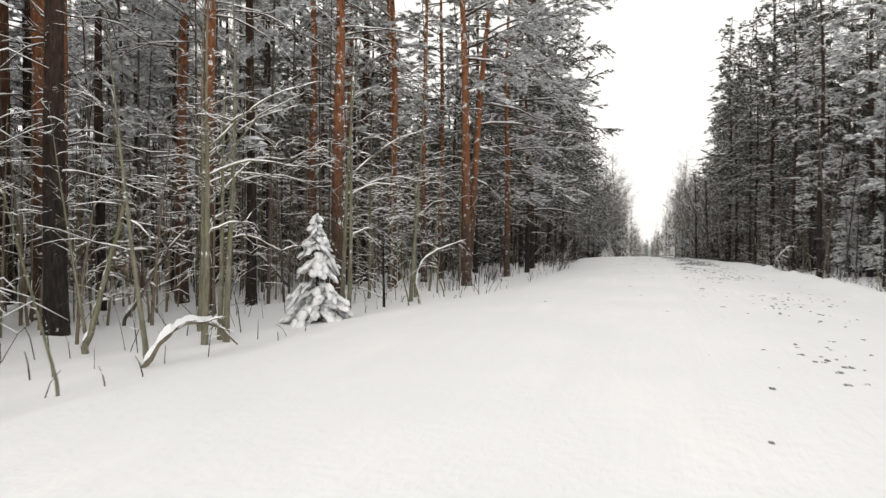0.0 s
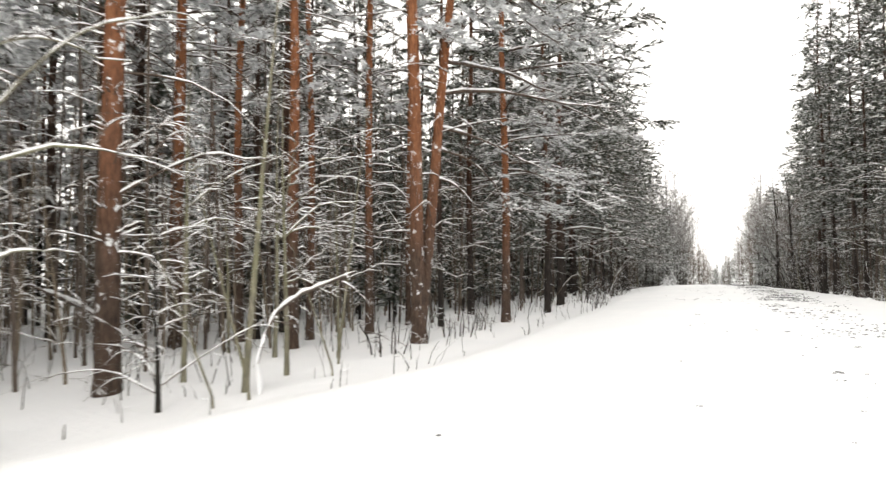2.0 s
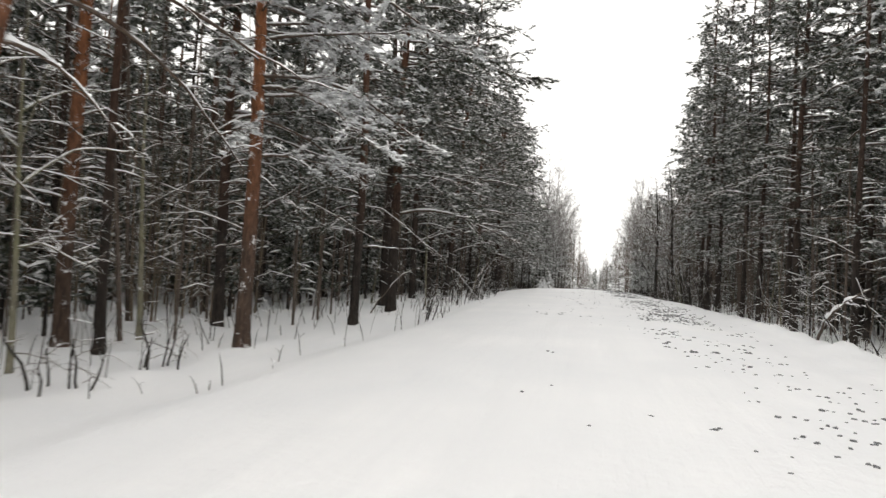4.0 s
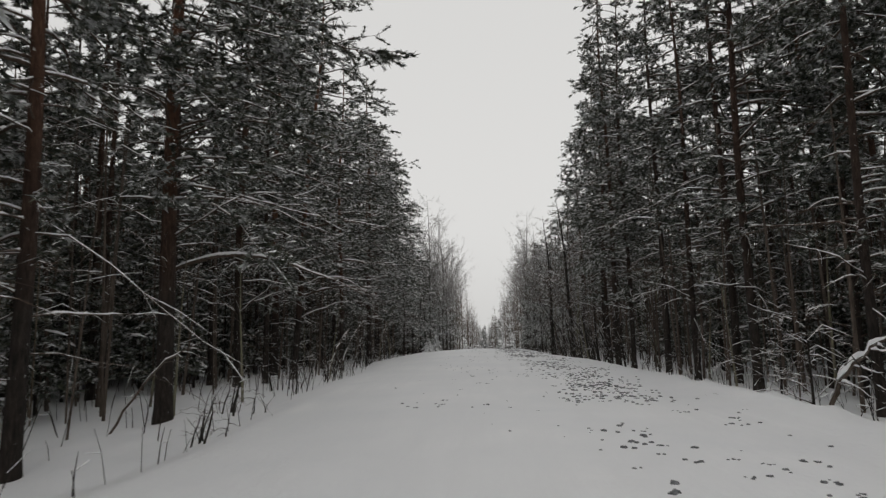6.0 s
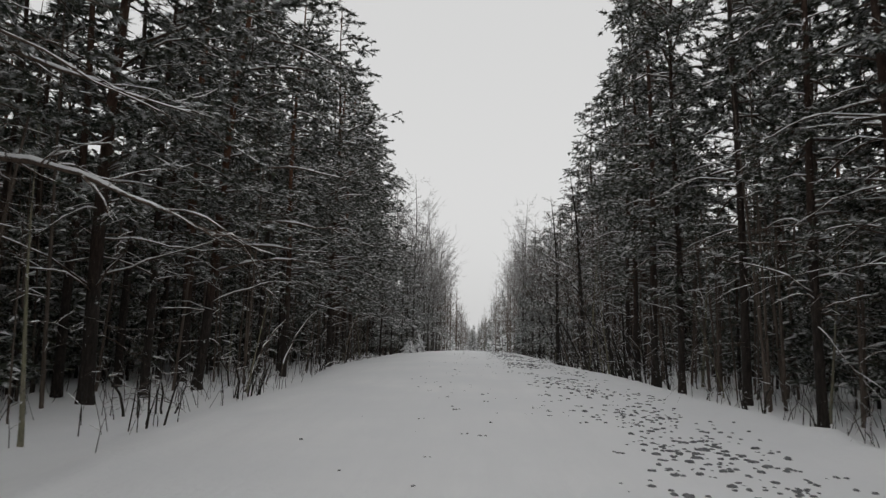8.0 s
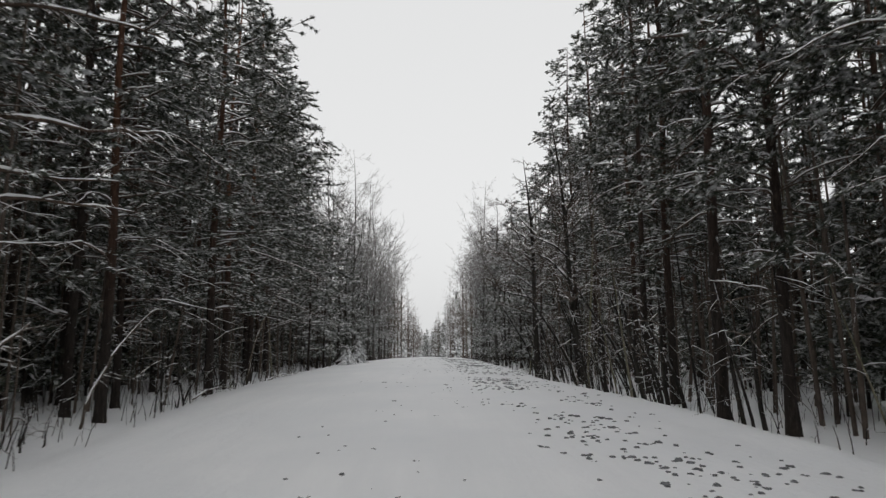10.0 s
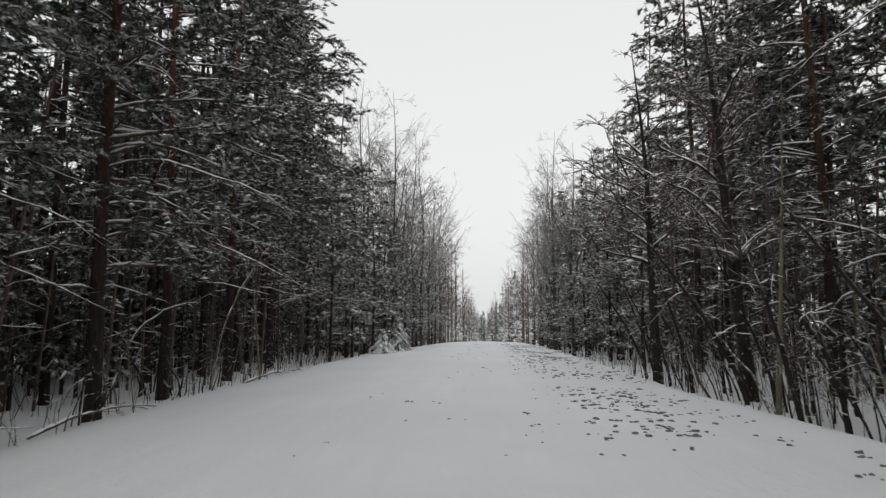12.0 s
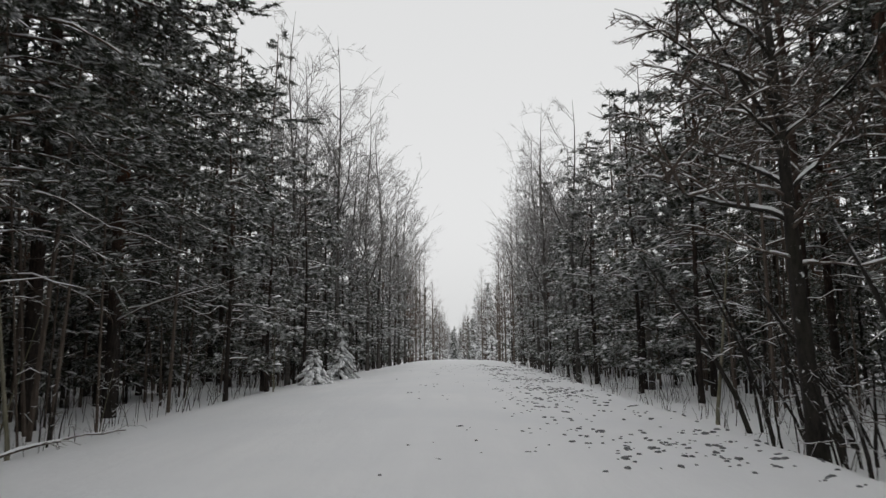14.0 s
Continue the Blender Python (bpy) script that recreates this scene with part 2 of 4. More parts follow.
def snow_on(load, rng, pts, r, amount, gaps=0.16):
    """Snow along a branch in uneven stretches, thinning to the tip, with bare gaps."""
    fine = [along(pts, k / (2 * len(pts) - 2))[0] for k in range(2 * len(pts) - 1)]
    n, run = len(fine), []
    for k, p in enumerate(fine):
        rk = r[min(k // 2, len(r) - 1)]
        taper = 1.0 - 0.7 * (k / (n - 1)) ** 2
        run.append((p + Vector((0, 0, rk * 0.6)), amount * rng.uniform(0.15, 1.0) * taper, max(rk * 0.75, 0.004) * rng.uniform(0.5, 1.15) * taper))
        if rng.random() < gaps or k == n - 1:
            if len(run) > 1:
                load.ridge([q[0] for q in run], [0.0 if m in (0, len(run) - 1) else q[1] for m, q in enumerate(run)], [q[2] * (0.35 if m in (0, len(run) - 1) else 1.0) for m, q in enumerate(run)])
            run = []


def dead_branch(limbs, load, rng, start, az, length, thick, snow=0.02, twigs=4, snowy=0.5):
    length *= rng.choice((0.5, 0.8, 1.0, 1.2))
    thick *= rng.uniform(0.6, 1.4)
    pts = bough(rng, start, az, rng.uniform(-0.1, 0.5), length, rng.uniform(0.0, 0.9), 6, 0.24)
    r = [thick * (1 - 0.92 * k / 5) for k in range(6)]
    limbs.tube(pts, r, 4, False)
    white = rng.random() < snowy
    if white:
        snow_on(load, rng, pts, r, snow)
    for _ in range(twigs):
        p, d = along(pts, rng.uniform(0.3, 1.0))
        a = math.atan2(d.y, d.x) + rng.choice((-1, 1)) * rng.uniform(0.4, 1.1)
        q = bough(rng, p, a, rng.uniform(-0.3, 0.4), length * rng.uniform(0.15, 0.4), rng.uniform(0, 0.8), 3, 0.15)
        rr = [thick * 0.4, thick * 0.3, thick * 0.12]
        limbs.tube(q, rr, 3, False)
        if white and rng.random() < 0.7:
            snow_on(load, rng, q, rr, snow * 0.6)


def live_branch(limbs, needles, load, rng, start, az, length, thick, size=0.2, dense=1.0, blades=7, fine=True, heavy=0.3):
    pts = bough(rng, start, az, rng.uniform(0.05, 0.5), length, rng.uniform(0.15, 0.7), 7, 0.10)
    r = [thick * (1 - 0.85 * k / 6) for k in range(7)]
    limbs.tube(pts, r, 4)
    if rng.random() < 0.85:
        snow_on(load, rng, pts, [v * 0.95 for v in r], 0.024)
    for k in range(max(3, int(length * 4.2 * dense))):
        u = rng.uniform(0.22, 1.0)
        p, d = along(pts, u)
        a = math.atan2(d.y, d.x) + (rng.choice((-1, 1)) * rng.uniform(0.4, 1.1) if u < 0.9 else rng.gauss(0, 0.3))
        sl = length * rng.uniform(0.12, 0.3) * (1.25 - 0.6 * u) + 0.15
        q = bough(rng, p, a, rng.uniform(-0.1, 0.5), sl, rng.uniform(0, 0.8), 3, 0.12)
        if fine:
            limbs.tube(q, [thick * 0.3, thick * 0.22, thick * 0.1], 3, False)
            if rng.random() < 0.5:
                load.ridge(q, [0.015, 0.015, 0.01], [thick * 0.3, thick * 0.25, 0.004])
        for j in range(max(2, int(sl / (0.58 * size)))):
            t, td = along(q, rng.uniform(0.15, 1.0))
            needles.tuft(t, td, size * rng.uniform(0.8, 1.2), blades, rng, 1.2)
            if rng.random() < heavy:
                load.lump(t + Vector((0, 0, size * 0.22)), size * rng.uniform(0.3, 0.6), size * rng.uniform(0.10, 0.22), rng)


def trunk_line(rng, height, lean=(0.0, 0.0), wander=0.05, n=12):
    pts = []
    wx, wy = rng.uniform(0, 6), rng.uniform(0, 6)
    for k in range(n):
        u = k / (n - 1)
        z = height * u ** 1.15
        pts.append(Vector((lean[0] * z + wander * math.sin(wx + z * 0.55) * u, lean[1] * z + wander * math.sin(wy + z * 0.45) * u, z - (0.5 if k == 0 else 0))))
    return pts


def at_height(pts, z):
    for a, b in zip(pts, pts[1:]):
        if b.z >= z:
            return a.lerp(b, (z - a.z) / max(b.z - a.z, 1e-6))
    return pts[-1].copy()


def assemble(name, label, pieces, category="tree"):
    """An Empty at the foot of a tree, with its parts."""
    e = tagged(new(name), label, category)
    for pname, soup, mat, plabel, smooth in pieces:
        if soup.v:
            ob = part(pname, soup, mat, e, plabel, smooth)
            if pname in ("branchwork", "crown", "snow_cover"):
                tagged(ob, kind="stuff")
    return e


def make_pine(seed, height, r0, crown_from, reach, low_dead, name, label, dense=1.0, blades=7, lean=(0.0, 0.0), all_round=0.45, second=None, size=0.22, fine=True, snowy=0.5, bark=None, extra=(), heavy=0.3, leaf=None, boughs=0, bough_reach=(1.5, 3.4), stubs=False):
    """A Scots pine whose long boughs reach to +x, where the light is."""
    rng = random.Random(seed)
    trunk, limbs, needles, load, big = Soup(), Soup(), Soup(), Soup(), []
    stems = [(trunk_line(rng, height, lean, 0.12, 14), r0)]
    if second:
        stems.append((trunk_line(rng, height * 0.93, second, 0.10, 14), r0 * 0.85))
    for pts, r in stems:
        foot = [pts[0], Vector((pts[0].x, pts[0].y, 0.02)), Vector((pts[0].x, pts[0].y, 0.3)), *pts[1:]]
        rad = [r * 1.3, r * 1.22, r * 1.05] + [r * (1 - 0.86 * (p.z / height) ** 1.1) for p in pts[1:]]
        trunk.tube(foot, rad, 12 if fine else 9)
    for pts, r in stems:
        for _ in range(low_dead):
            z = rng.uniform(1.2, crown_from + 3)
            az = rng.uniform(0, 6.283)
            dead_branch(limbs, load, rng, at_height(pts, z), az, rng.uniform(0.6, 2.9 if fine else 2.3), rng.uniform(0.009, 0.02), 0.02, 3 if fine else 2, snowy)
        z = 1.3
        while stubs and z < crown_from + 2:
            z += rng.uniform(0.22, 0.5)
            for _ in range(rng.randint(2, 5)):
                az, l = rng.uniform(0, 6.283), rng.uniform(0.12, 0.4)
                c = at_height(pts, z + rng.uniform(-0.05, 0.05)) + Vector((math.cos(az), math.sin(az), 0)) * r * 0.6
                q = [c, c + Vector((math.cos(az), math.sin(az), rng.uniform(0.1, 0.5))) * l * 0.55, c + Vector((math.cos(az + 0.2), math.sin(az + 0.2), rng.uniform(0.1, 0.7))) * l]
                limbs.tube(q, [0.016, 0.011, 0.004], 4, False)
                w = rng.uniform(0.007, 0.015)
                load.ridge(q, [0.012, 0.02, 0.004], [w, w, 0.004])
        count = int((height - crown_from) * (4.6 if fine else 3.0) * dense / len(stems) ** 0.5)
        for k in range(count):
            u = (k + rng.random()) / count
            z = crown_from + (height - crown_from) * u
            az = rng.gauss(0, 1.0) if rng.random() > all_round else rng.uniform(0, 6.283)
            shape = min(1.0, 0.45 + 1.6 * u) * (1 - u) ** 0.55 + 0.12
            side = 0.6 + 0.4 * math.cos(az)
            length = reach * shape * side * rng.uniform(0.65, 1.2)
            own = limbs
            if fine and length > 2.1 and z < 10:
                own = Soup()
                big.append(own)
            live_branch(own, needles, load, rng, at_height(pts, z), az, max(length, 0.5), 0.011 + 0.009 * length, size, dense, blades, fine, heavy)
    for _ in range(boughs):
        pts = stems[0][0]
        z = rng.uniform(1.9, crown_from + 3.5)
        az = rng.gauss(0, 0.8) if rng.random() > all_round else rng.uniform(0, 6.283)
        length = rng.uniform(*bough_reach)
        q = bough(rng, at_height(pts, z), az, rng.uniform(0.15, 0.65), length, rng.uniform(0.4, 0.95) * min(1.0, z / 4.0), 9, 0.15)
        thick = 0.006 + 0.0055 * length
        rr = [thick * (1 - 0.85 * k / 8) for k in range(9)]
        own = limbs
        if length > 2.6:
            own = Soup()
            big.append(own)
        own.tube(q, rr, 4, False)
        snow_on(load, rng, q, [v * 1.05 for v in rr], 0.03, 0.07)
        for _ in range(int(length * 2.6)):
            p, d = along(q, rng.uniform(0.25, 1.0))
            s = bough(rng, p, math.atan2(d.y, d.x) + rng.choice((-1, 1)) * rng.uniform(0.3, 0.9), rng.uniform(-0.2, 0.2), length * rng.uniform(0.1, 0.3), rng.uniform(0.1, 0.7), 4, 0.1)
            sr = [thick * 0.3, thick * 0.25, thick * 0.18, thick * 0.08]
            own.tube(s, sr, 3, False)
            if rng.random() < 0.55:
                snow_on(load, rng, s, sr, 0.012)
    for stem, z, az, lift, length, droop, thick in extra:
        own = Soup()
        big.append(own)
        q = bough(rng, at_height(stems[stem][0], z), az, lift, length, droop, 9, 0.05)
        rr = [thick * (1 - 0.8 * k / 8) for k in range(9)]
        own.tube(q, rr, 6)
        snow_on(load, rng, q, [v * 1.1 for v in rr], 0.05)
        for _ in range(int(length * 3)):
            p, d = along(q, rng.uniform(0.3, 1.0))
            dead_branch(own, load, rng, p, math.atan2(d.y, d.x) + rng.choice((-1, 1)) * rng.uniform(0.3, 0.9), length * rng.uniform(0.1, 0.3), thick * 0.3, 0.02, 2, 0.9)
    return assemble(name, label, [("trunk", trunk, bark or M_PINE, "", True), *[("limb", s, M_LIMB, "", False) for s in big], ("branchwork", limbs, M_LIMB, "snow-lined brown branches", False),
                                  ("crown", needles, leaf or M_NEEDLE, "needle tufts dusted white with snow" if leaf else "dark green needle tufts", False), ("snow_cover", load, M_LOAD, "white snow lying on the branches", False)])


def make_bare(seed, height, r0, name, label, mat, fork=0.35, count=26, twigs=5, lean=(0.0, 0.0), snow=0.015, reach=0.33, rising=1.0, limbed=(), fuzz=0.0):
    """A leafless broadleaved tree or sapling with ascending branches."""
    rng = random.Random(seed)
    trunk, limbs, load, big = Soup(), Soup(), Soup(), []
    pts = trunk_line(rng, height, lean, 0.04 + height * 0.012, 12)
    trunk.tube(pts, [r0 * ((1.3 if p.z <= 0 else 1) * (1 - 0.93 * max(p.z, 0) / height)) for p in pts], 10 if r0 > 0.08 else 6)
    stems = [pts] * (1 + len(limbed))
    for z, az, lift, length, droop, thick in limbed:
        q = bough(rng, at_height(pts, z), az, lift, length, droop, 9, 0.24)
        rr = [thick * (1 - 0.82 * k / 8) for k in range(9)]
        own = Soup()
        big.append(own)
        own.tube(q, rr, 7)
        snow_on(load, rng, q, [max(v * 1.1, 0.009) for v in rr], 0.02 + 0.35 * thick, 0.06)
        stems += [q] * 2
    for k in range(count):
        spts = rng.choice(stems)
        if spts is pts:
            z = height * (fork + (0.97 - fork) * (k + rng.random()) / count)
            p = at_height(spts, z)
            u = z / height
        else:
            p, _ = along(spts, rng.uniform(0.15, 1.0))
            u = p.z / height
        length = height * reach * (1.1 - 0.75 * u) * rng.uniform(0.5, 1.1)
        az = rng.uniform(0, 6.283)
        q = bough(rng, p, az, rng.uniform(0.3, 1.3) * rising, length * 0.8, rng.uniform(0.2, 0.9), 7, 0.16)
        th = max(0.004, r0 * 0.26 * (1.05 - 0.8 * u))
        rr = [th * (1 - 0.85 * j / 6) + 0.002 for j in range(7)]
        limbs.tube(q, rr, 4)
        snow_on(load, rng, q, rr, snow)
        for _ in range(twigs):
            p2, d = along(q, rng.uniform(0.25, 1.0))
            a = math.atan2(d.y, d.x) + rng.choice((-1, 1)) * rng.uniform(0.3, 1.0)
            l2 = length * rng.uniform(0.2, 0.5)
            q2 = bough(rng, p2, a, rng.uniform(0.0, 1.0) * rising, l2, rng.uniform(0.1, 0.8), 5, 0.2)
            r2 = [th * 0.4 * (1 - 0.2 * j) + 0.0015 + fuzz for j in range(5)]
            limbs.tube(q2, r2, 3)
            if snow > 0.01:
                snow_on(load, rng, q2, r2, snow * 0.6)
            for _ in range(4 if fuzz else 2):
                p3, d3 = along(q2, rng.uniform(0.3, 1.0))
                a3 = math.atan2(d3.y, d3.x) + rng.choice((-1, 1)) * rng.uniform(0.3, 0.9)
                q3 = bough(rng, p3, a3, rng.uniform(-0.2, 0.9) * rising, l2 * rng.uniform(0.3, 0.6), 0.4, 3, 0.2)
                limbs.tube(q3, [th * 0.2 + 0.001 + fuzz, th * 0.16 + 0.001 + fuzz, 0.001 + fuzz], 3, False)
    return assemble(name, label, [("trunk", trunk, mat, "", True), *[("limb", s, mat, "", True) for s in big], ("branchwork", limbs, {M_WITHY: M_WITHY, M_BIRCH: M_RIME}.get(mat, M_TWIG), "thin bare branches", False),
                                  ("snow_cover", load, M_LOAD, "thin snow along the branches", False)])


def make_spruce(seed, height, width, heavy, leaf):
    """A small spruce bowed under uneven pads of snow."""
    rng = random.Random(seed)
    trunk, limbs, needles, load = Soup(), Soup(), Soup(), Soup()
    pts = trunk_line(rng, height, (0, 0), 0.02, 8)
    trunk.tube(pts, [0.04 * (1.05 - max(p.z, 0) / height) + 0.004 for p in pts], 7)
    for k in range(int(height * 62)):
        u = rng.random() ** 1.15
        z = height * (0.07 + 0.92 * u)
        az = rng.uniform(0, 6.283)
        l = width * (1.02 - u) ** 0.8 * rng.uniform(0.55, 1.2) + 0.05
        q = bough(rng, at_height(pts, z), az, rng.uniform(-0.05, 0.3), l, rng.uniform(0.5, 1.1), 5, 0.08)
        limbs.tube(q, [0.008, 0.007, 0.006, 0.005, 0.003], 3, False)
        white = rng.random() < heavy
        for t in range(max(4, int(l / 0.05))):
            v = rng.uniform(0.1, 1.0)
            p, d = along(q, v)
            sd = Vector((-d.y, d.x, 0)) * rng.choice((-1, 1))
            needles.tuft(p + sd * rng.uniform(0, 0.07), (d + sd * 0.6 + Vector((0, 0, -0.2))).normalized(), 0.085, 6, rng)
        if white:
            m = max(2, int(l / 0.06))
            for t in range(m):
                p, d = along(q, 0.3 + 0.7 * (t + rng.random()) / m)
                r = rng.uniform(0.035, 0.115) * heavy ** 0.5 * (0.55 + 0.5 * min(1.0, l / 0.4))
                load.pad(p + Vector((rng.gauss(0, 0.03), rng.gauss(0, 0.03), rng.gauss(0.01, 0.025))), d, r, rng)
    return assemble("snowy_spruce", "small green spruce bowed under thick white snow", [("trunk", trunk, M_DARK, "", True), ("branchwork", limbs, M_LIMB, "", False),
                    ("crown", needles, leaf, "green needles dusted with snow", False), ("snow_cover", load, M_LOAD, "thick pads of white snow", True)])


# ---- ground ----
def road_z(y):
    """The long rise that the road runs over."""
    u = abs(y - 30.0)
    k = 2.2e-4
    if u <= 150:
        return -k * u * u
    return -k * 150 ** 2 - 2 * k * 150 * 260 * (1 - math.exp(-(u - 150) / 260))


def smooth(a, b, v):
    t = min(max((v - a) / (b - a), 0.0), 1.0)
    return t * t * (3 - 2 * t)


def verge(x, y):
    """How far from the road's middle the wood begins."""
    if x < 0:
        return 5.3 - 1.4 * smooth(10, 18, y) + 0.9 * smooth(29, 44, y) + 1.3 * smooth(46, 60, y) - 1.6 * smooth(80, 105, y)
    return 5.6 - 1.1 * smooth(50, 63, y)


def ground_z(x, y):
    z = road_z(y)
    ax = abs(x) * 5.2 / verge(x, y) + 0.18 * noise.noise((y * 0.13, 3.1 if x > 0 else 7.7, 0.0)) + 0.08 * noise.noise((y * 0.7, 1.3 if x > 0 else 4.4, 0.0))
    z += 0.02 * math.exp(-((ax - 4.5) / 0.35) ** 2)
    z -= 0.17 * (min(ax, 4.6) / 4.6) ** 2
    z -= 0.2 * smooth(4.5, 5.9, ax)
    z -= 0.025 * (math.exp(-((abs(x) - 0.85) / 0.16) ** 2))
    rough = 0.012 + 0.10 * smooth(4.9, 7.0, ax)
    z += rough * (noise.noise((x * 0.8, y * 0.8, 0.0)) + 0.5 * noise.noise((x * 2.1, y * 2.1, 5.0)))
    if x > 0:
        z += (0.42 - 0.3 * smooth(30, 48, y)) * math.exp(-((ax - 4.75) / 0.48) ** 2) * max(0.0, noise.noise((x * 1.7, y * 1.3, 9.0)) * 0.5 + 0.6)
    return z


def graded(stops):
    """Grid lines from (end, step) pairs."""
    out = [stops[0]]
    for end, step in stops[1:]:
        n = max(1, round((end - out[-1]) / step))
        a = out[-1]
        out += [a + (end - a) * k / n for k in range(1, n + 1)]
    return out


def build_ground():
    xs = graded([-1500, (-400, 275), (-60, 40), (-14, 3.5), (-7, 0.5), (7, 0.2), (14, 0.5), (60, 3.5), (400, 40), (1500, 275)])
    ys = graded([-1500, (-300, 300), (-20, 20), (-4, 1.0), (95, 0.5), (200, 2.0), (500, 10), (2200, 170)])
    verts = [(x, y, ground_z(x, y)) for y in ys for x in xs]
    n = len(xs)
    faces = [(j * n + i, j * n + i + 1, (j + 1) * n + i + 1, (j + 1) * n + i) for j in range(len(ys) - 1) for i in range(n - 1)]
    me = bpy.data.meshes.new("ground")
    me.from_pydata(verts, [], faces)
    me.materials.append(M_SNOW)
    me.polygons.foreach_set("use_smooth", [True] * len(me.polygons))
    ob = new("ground", me)
    return tagged(ob, "snow-covered forest road with white verges and woodland floor", "ground", kind="structure")


build_ground()


# ---- trees ----
def place(src, x, y, turn, size=1.0, group="", tilt=(0.0, 0.0), sink=0.02):
    ob = copy_thing(src, pose(x, y, ground_z(x, y) - sink, tilt[0], tilt[1], math.degrees(turn)))
    ob.scale = (size, size, size)
    if group:
        tagged(ob, group=group)
    return ob


EDGE = [make_pine(11 + k, h, r, c, rc, d, "pine_tree", "tall Scots pine with orange upper bark and snowy overhanging boughs", dense=1.4, blades=10, size=0.155, snowy=0.35, heavy=0.16, boughs=9)
        for k, (h, r, c, rc, d) in enumerate([(17.5, 0.14, 3.0, 4.0, 12), (16.0, 0.12, 2.4, 3.4, 14), (18.5, 0.155, 3.8, 4.4, 12), (15.0, 0.11, 3.0, 3.0, 14)])]  # height, radius, crown, reach, dead branches
INNER = [make_pine(41 + k, h, r, c, rc, d, "slender_pine", "slender forest pine with bare lower trunk and dead snowy twigs", dense=1.1, blades=6, all_round=1.0, size=0.26, fine=False, snowy=0.3, heavy=0.2)
         for k, (h, r, c, rc, d) in enumerate([(17.0, 0.13, 6.5, 2.6, 26), (16.0, 0.10, 5.5, 2.3, 28), (18.0, 0.17, 7.5, 2.8, 24), (14.5, 0.08, 5.0, 2.1, 28)])]
SHADED = [make_pine(45 + k, h, r, c, rc, d, "slender_pine", "slender dark forest pine with grey bark and sparse snow", dense=1.3, blades=7, all_round=1.0, size=0.28, fine=False, snowy=0.12, heavy=0.06, bark=M_GREYPINE)
          for k, (h, r, c, rc, d) in enumerate([(17.0, 0.115, 3.6, 2.8, 12), (16.0, 0.10, 3.0, 2.5, 14), (15.0, 0.085, 2.6, 2.4, 14)])]
# Colour carries haze as well as snow; for the right side near the start.
WHITENED = [make_pine(48 + k, h, r, c, rc, d, "slender_pine", "slender forest pine whitened for snow and haze", dense=1.3, blades=7, all_round=1.0, size=0.26, fine=False, snowy=0.7, heavy=0.45, leaf=M_SNOWHAZE)
           for k, (h, r, c, rc, d) in enumerate([(16.5, 0.11, 3.0, 2.6, 18), (15.5, 0.10, 2.4, 2.4, 20)])]
FRONT = [make_pine(51 + k, h, r, c, rc, d, "slender_pine", "slender forest pine with orange bark and snow-laden dead branches", dense=1.0, blades=8, all_round=1.0, size=0.24, fine=False, snowy=0.8, bark=M_ORANGE, heavy=0.5, leaf=M_SNOWHAZE, boughs=12, bough_reach=(1.2, 3.0), stubs=True)
         for k, (h, r, c, rc, d) in enumerate([(17.0, 0.13, 6.0, 2.8, 46), (16.0, 0.10, 5.0, 2.5, 50), (18.0, 0.155, 6.5, 3.0, 44)])]
NARROW = [make_pine(61 + k, h, r, c, rc, d, "pine_tree", "tall grey-barked Scots pine with dark layered boughs", all_round=0.6, dense=1.45, blades=10, size=0.16, snowy=0.25, heavy=0.14, boughs=8, bough_reach=(1.2, 2.8), bark=M_GREYPINE)
          for k, (h, r, c, rc, d) in enumerate([(17.5, 0.11, 3.2, 3.5, 14), (16.0, 0.095, 2.6, 3.1, 16), (18.0, 0.12, 3.8, 3.8, 14)])]
YOUNG = [make_pine(65 + k, h, r, c, rc, d, "young_pine", "young pine with snow-lined branches down to the ground", all_round=0.9, dense=1.9, blades=8, size=0.22, fine=False, snowy=0.7, heavy=0.2, boughs=12, bough_reach=(0.9, 1.9), bark=M_GREYPINE, leaf=M_DUSTED)
         for k, (h, r, c, rc, d) in enumerate([(9.5, 0.075, 0.9, 2.3, 5), (8.0, 0.06, 0.7, 2.0, 4)])]
BACK = [make_pine(81 + k, h, r, c, rc, d, "forest_pine", "dark forest pine standing deep in the snowy wood" if not leaf else "forest pine deep in the wood, whitened for snow and haze", all_round=1.0, dense=1.15, blades=7, size=0.32, fine=False, snowy=0.3 if leaf else 0.1,
                  heavy=0.25 if leaf else 0.05, bark=M_GREYPINE, leaf=leaf)
        for k, (h, r, c, rc, d, leaf) in enumerate([(16.5, 0.12, 2.2, 2.8, 6, None), (15.0, 0.10, 1.6, 2.5, 8, None), (17.0, 0.12, 3.0, 2.8, 12, M_SNOWHAZE), (15.5, 0.10, 2.4, 2.5, 14, M_SNOWHAZE)])]
LADEN = [make_pine(31 + k, h, r, c, rc, d, "pine_tree", "tall orange-barked pine with crown whitened by thick snow", dense=1.15, blades=7, size=0.14, heavy=0.6, snowy=0.85, bark=M_ORANGE if k == 0 else M_GREYPINE, all_round=a, leaf=M_SNOWHAZE)
         for k, (h, r, c, rc, d, a) in enumerate([(17.0, 0.14, 3.4, 4.2, 22, 0.45), (16.5, 0.12, 3.0, 2.6, 22, 0.8)])]
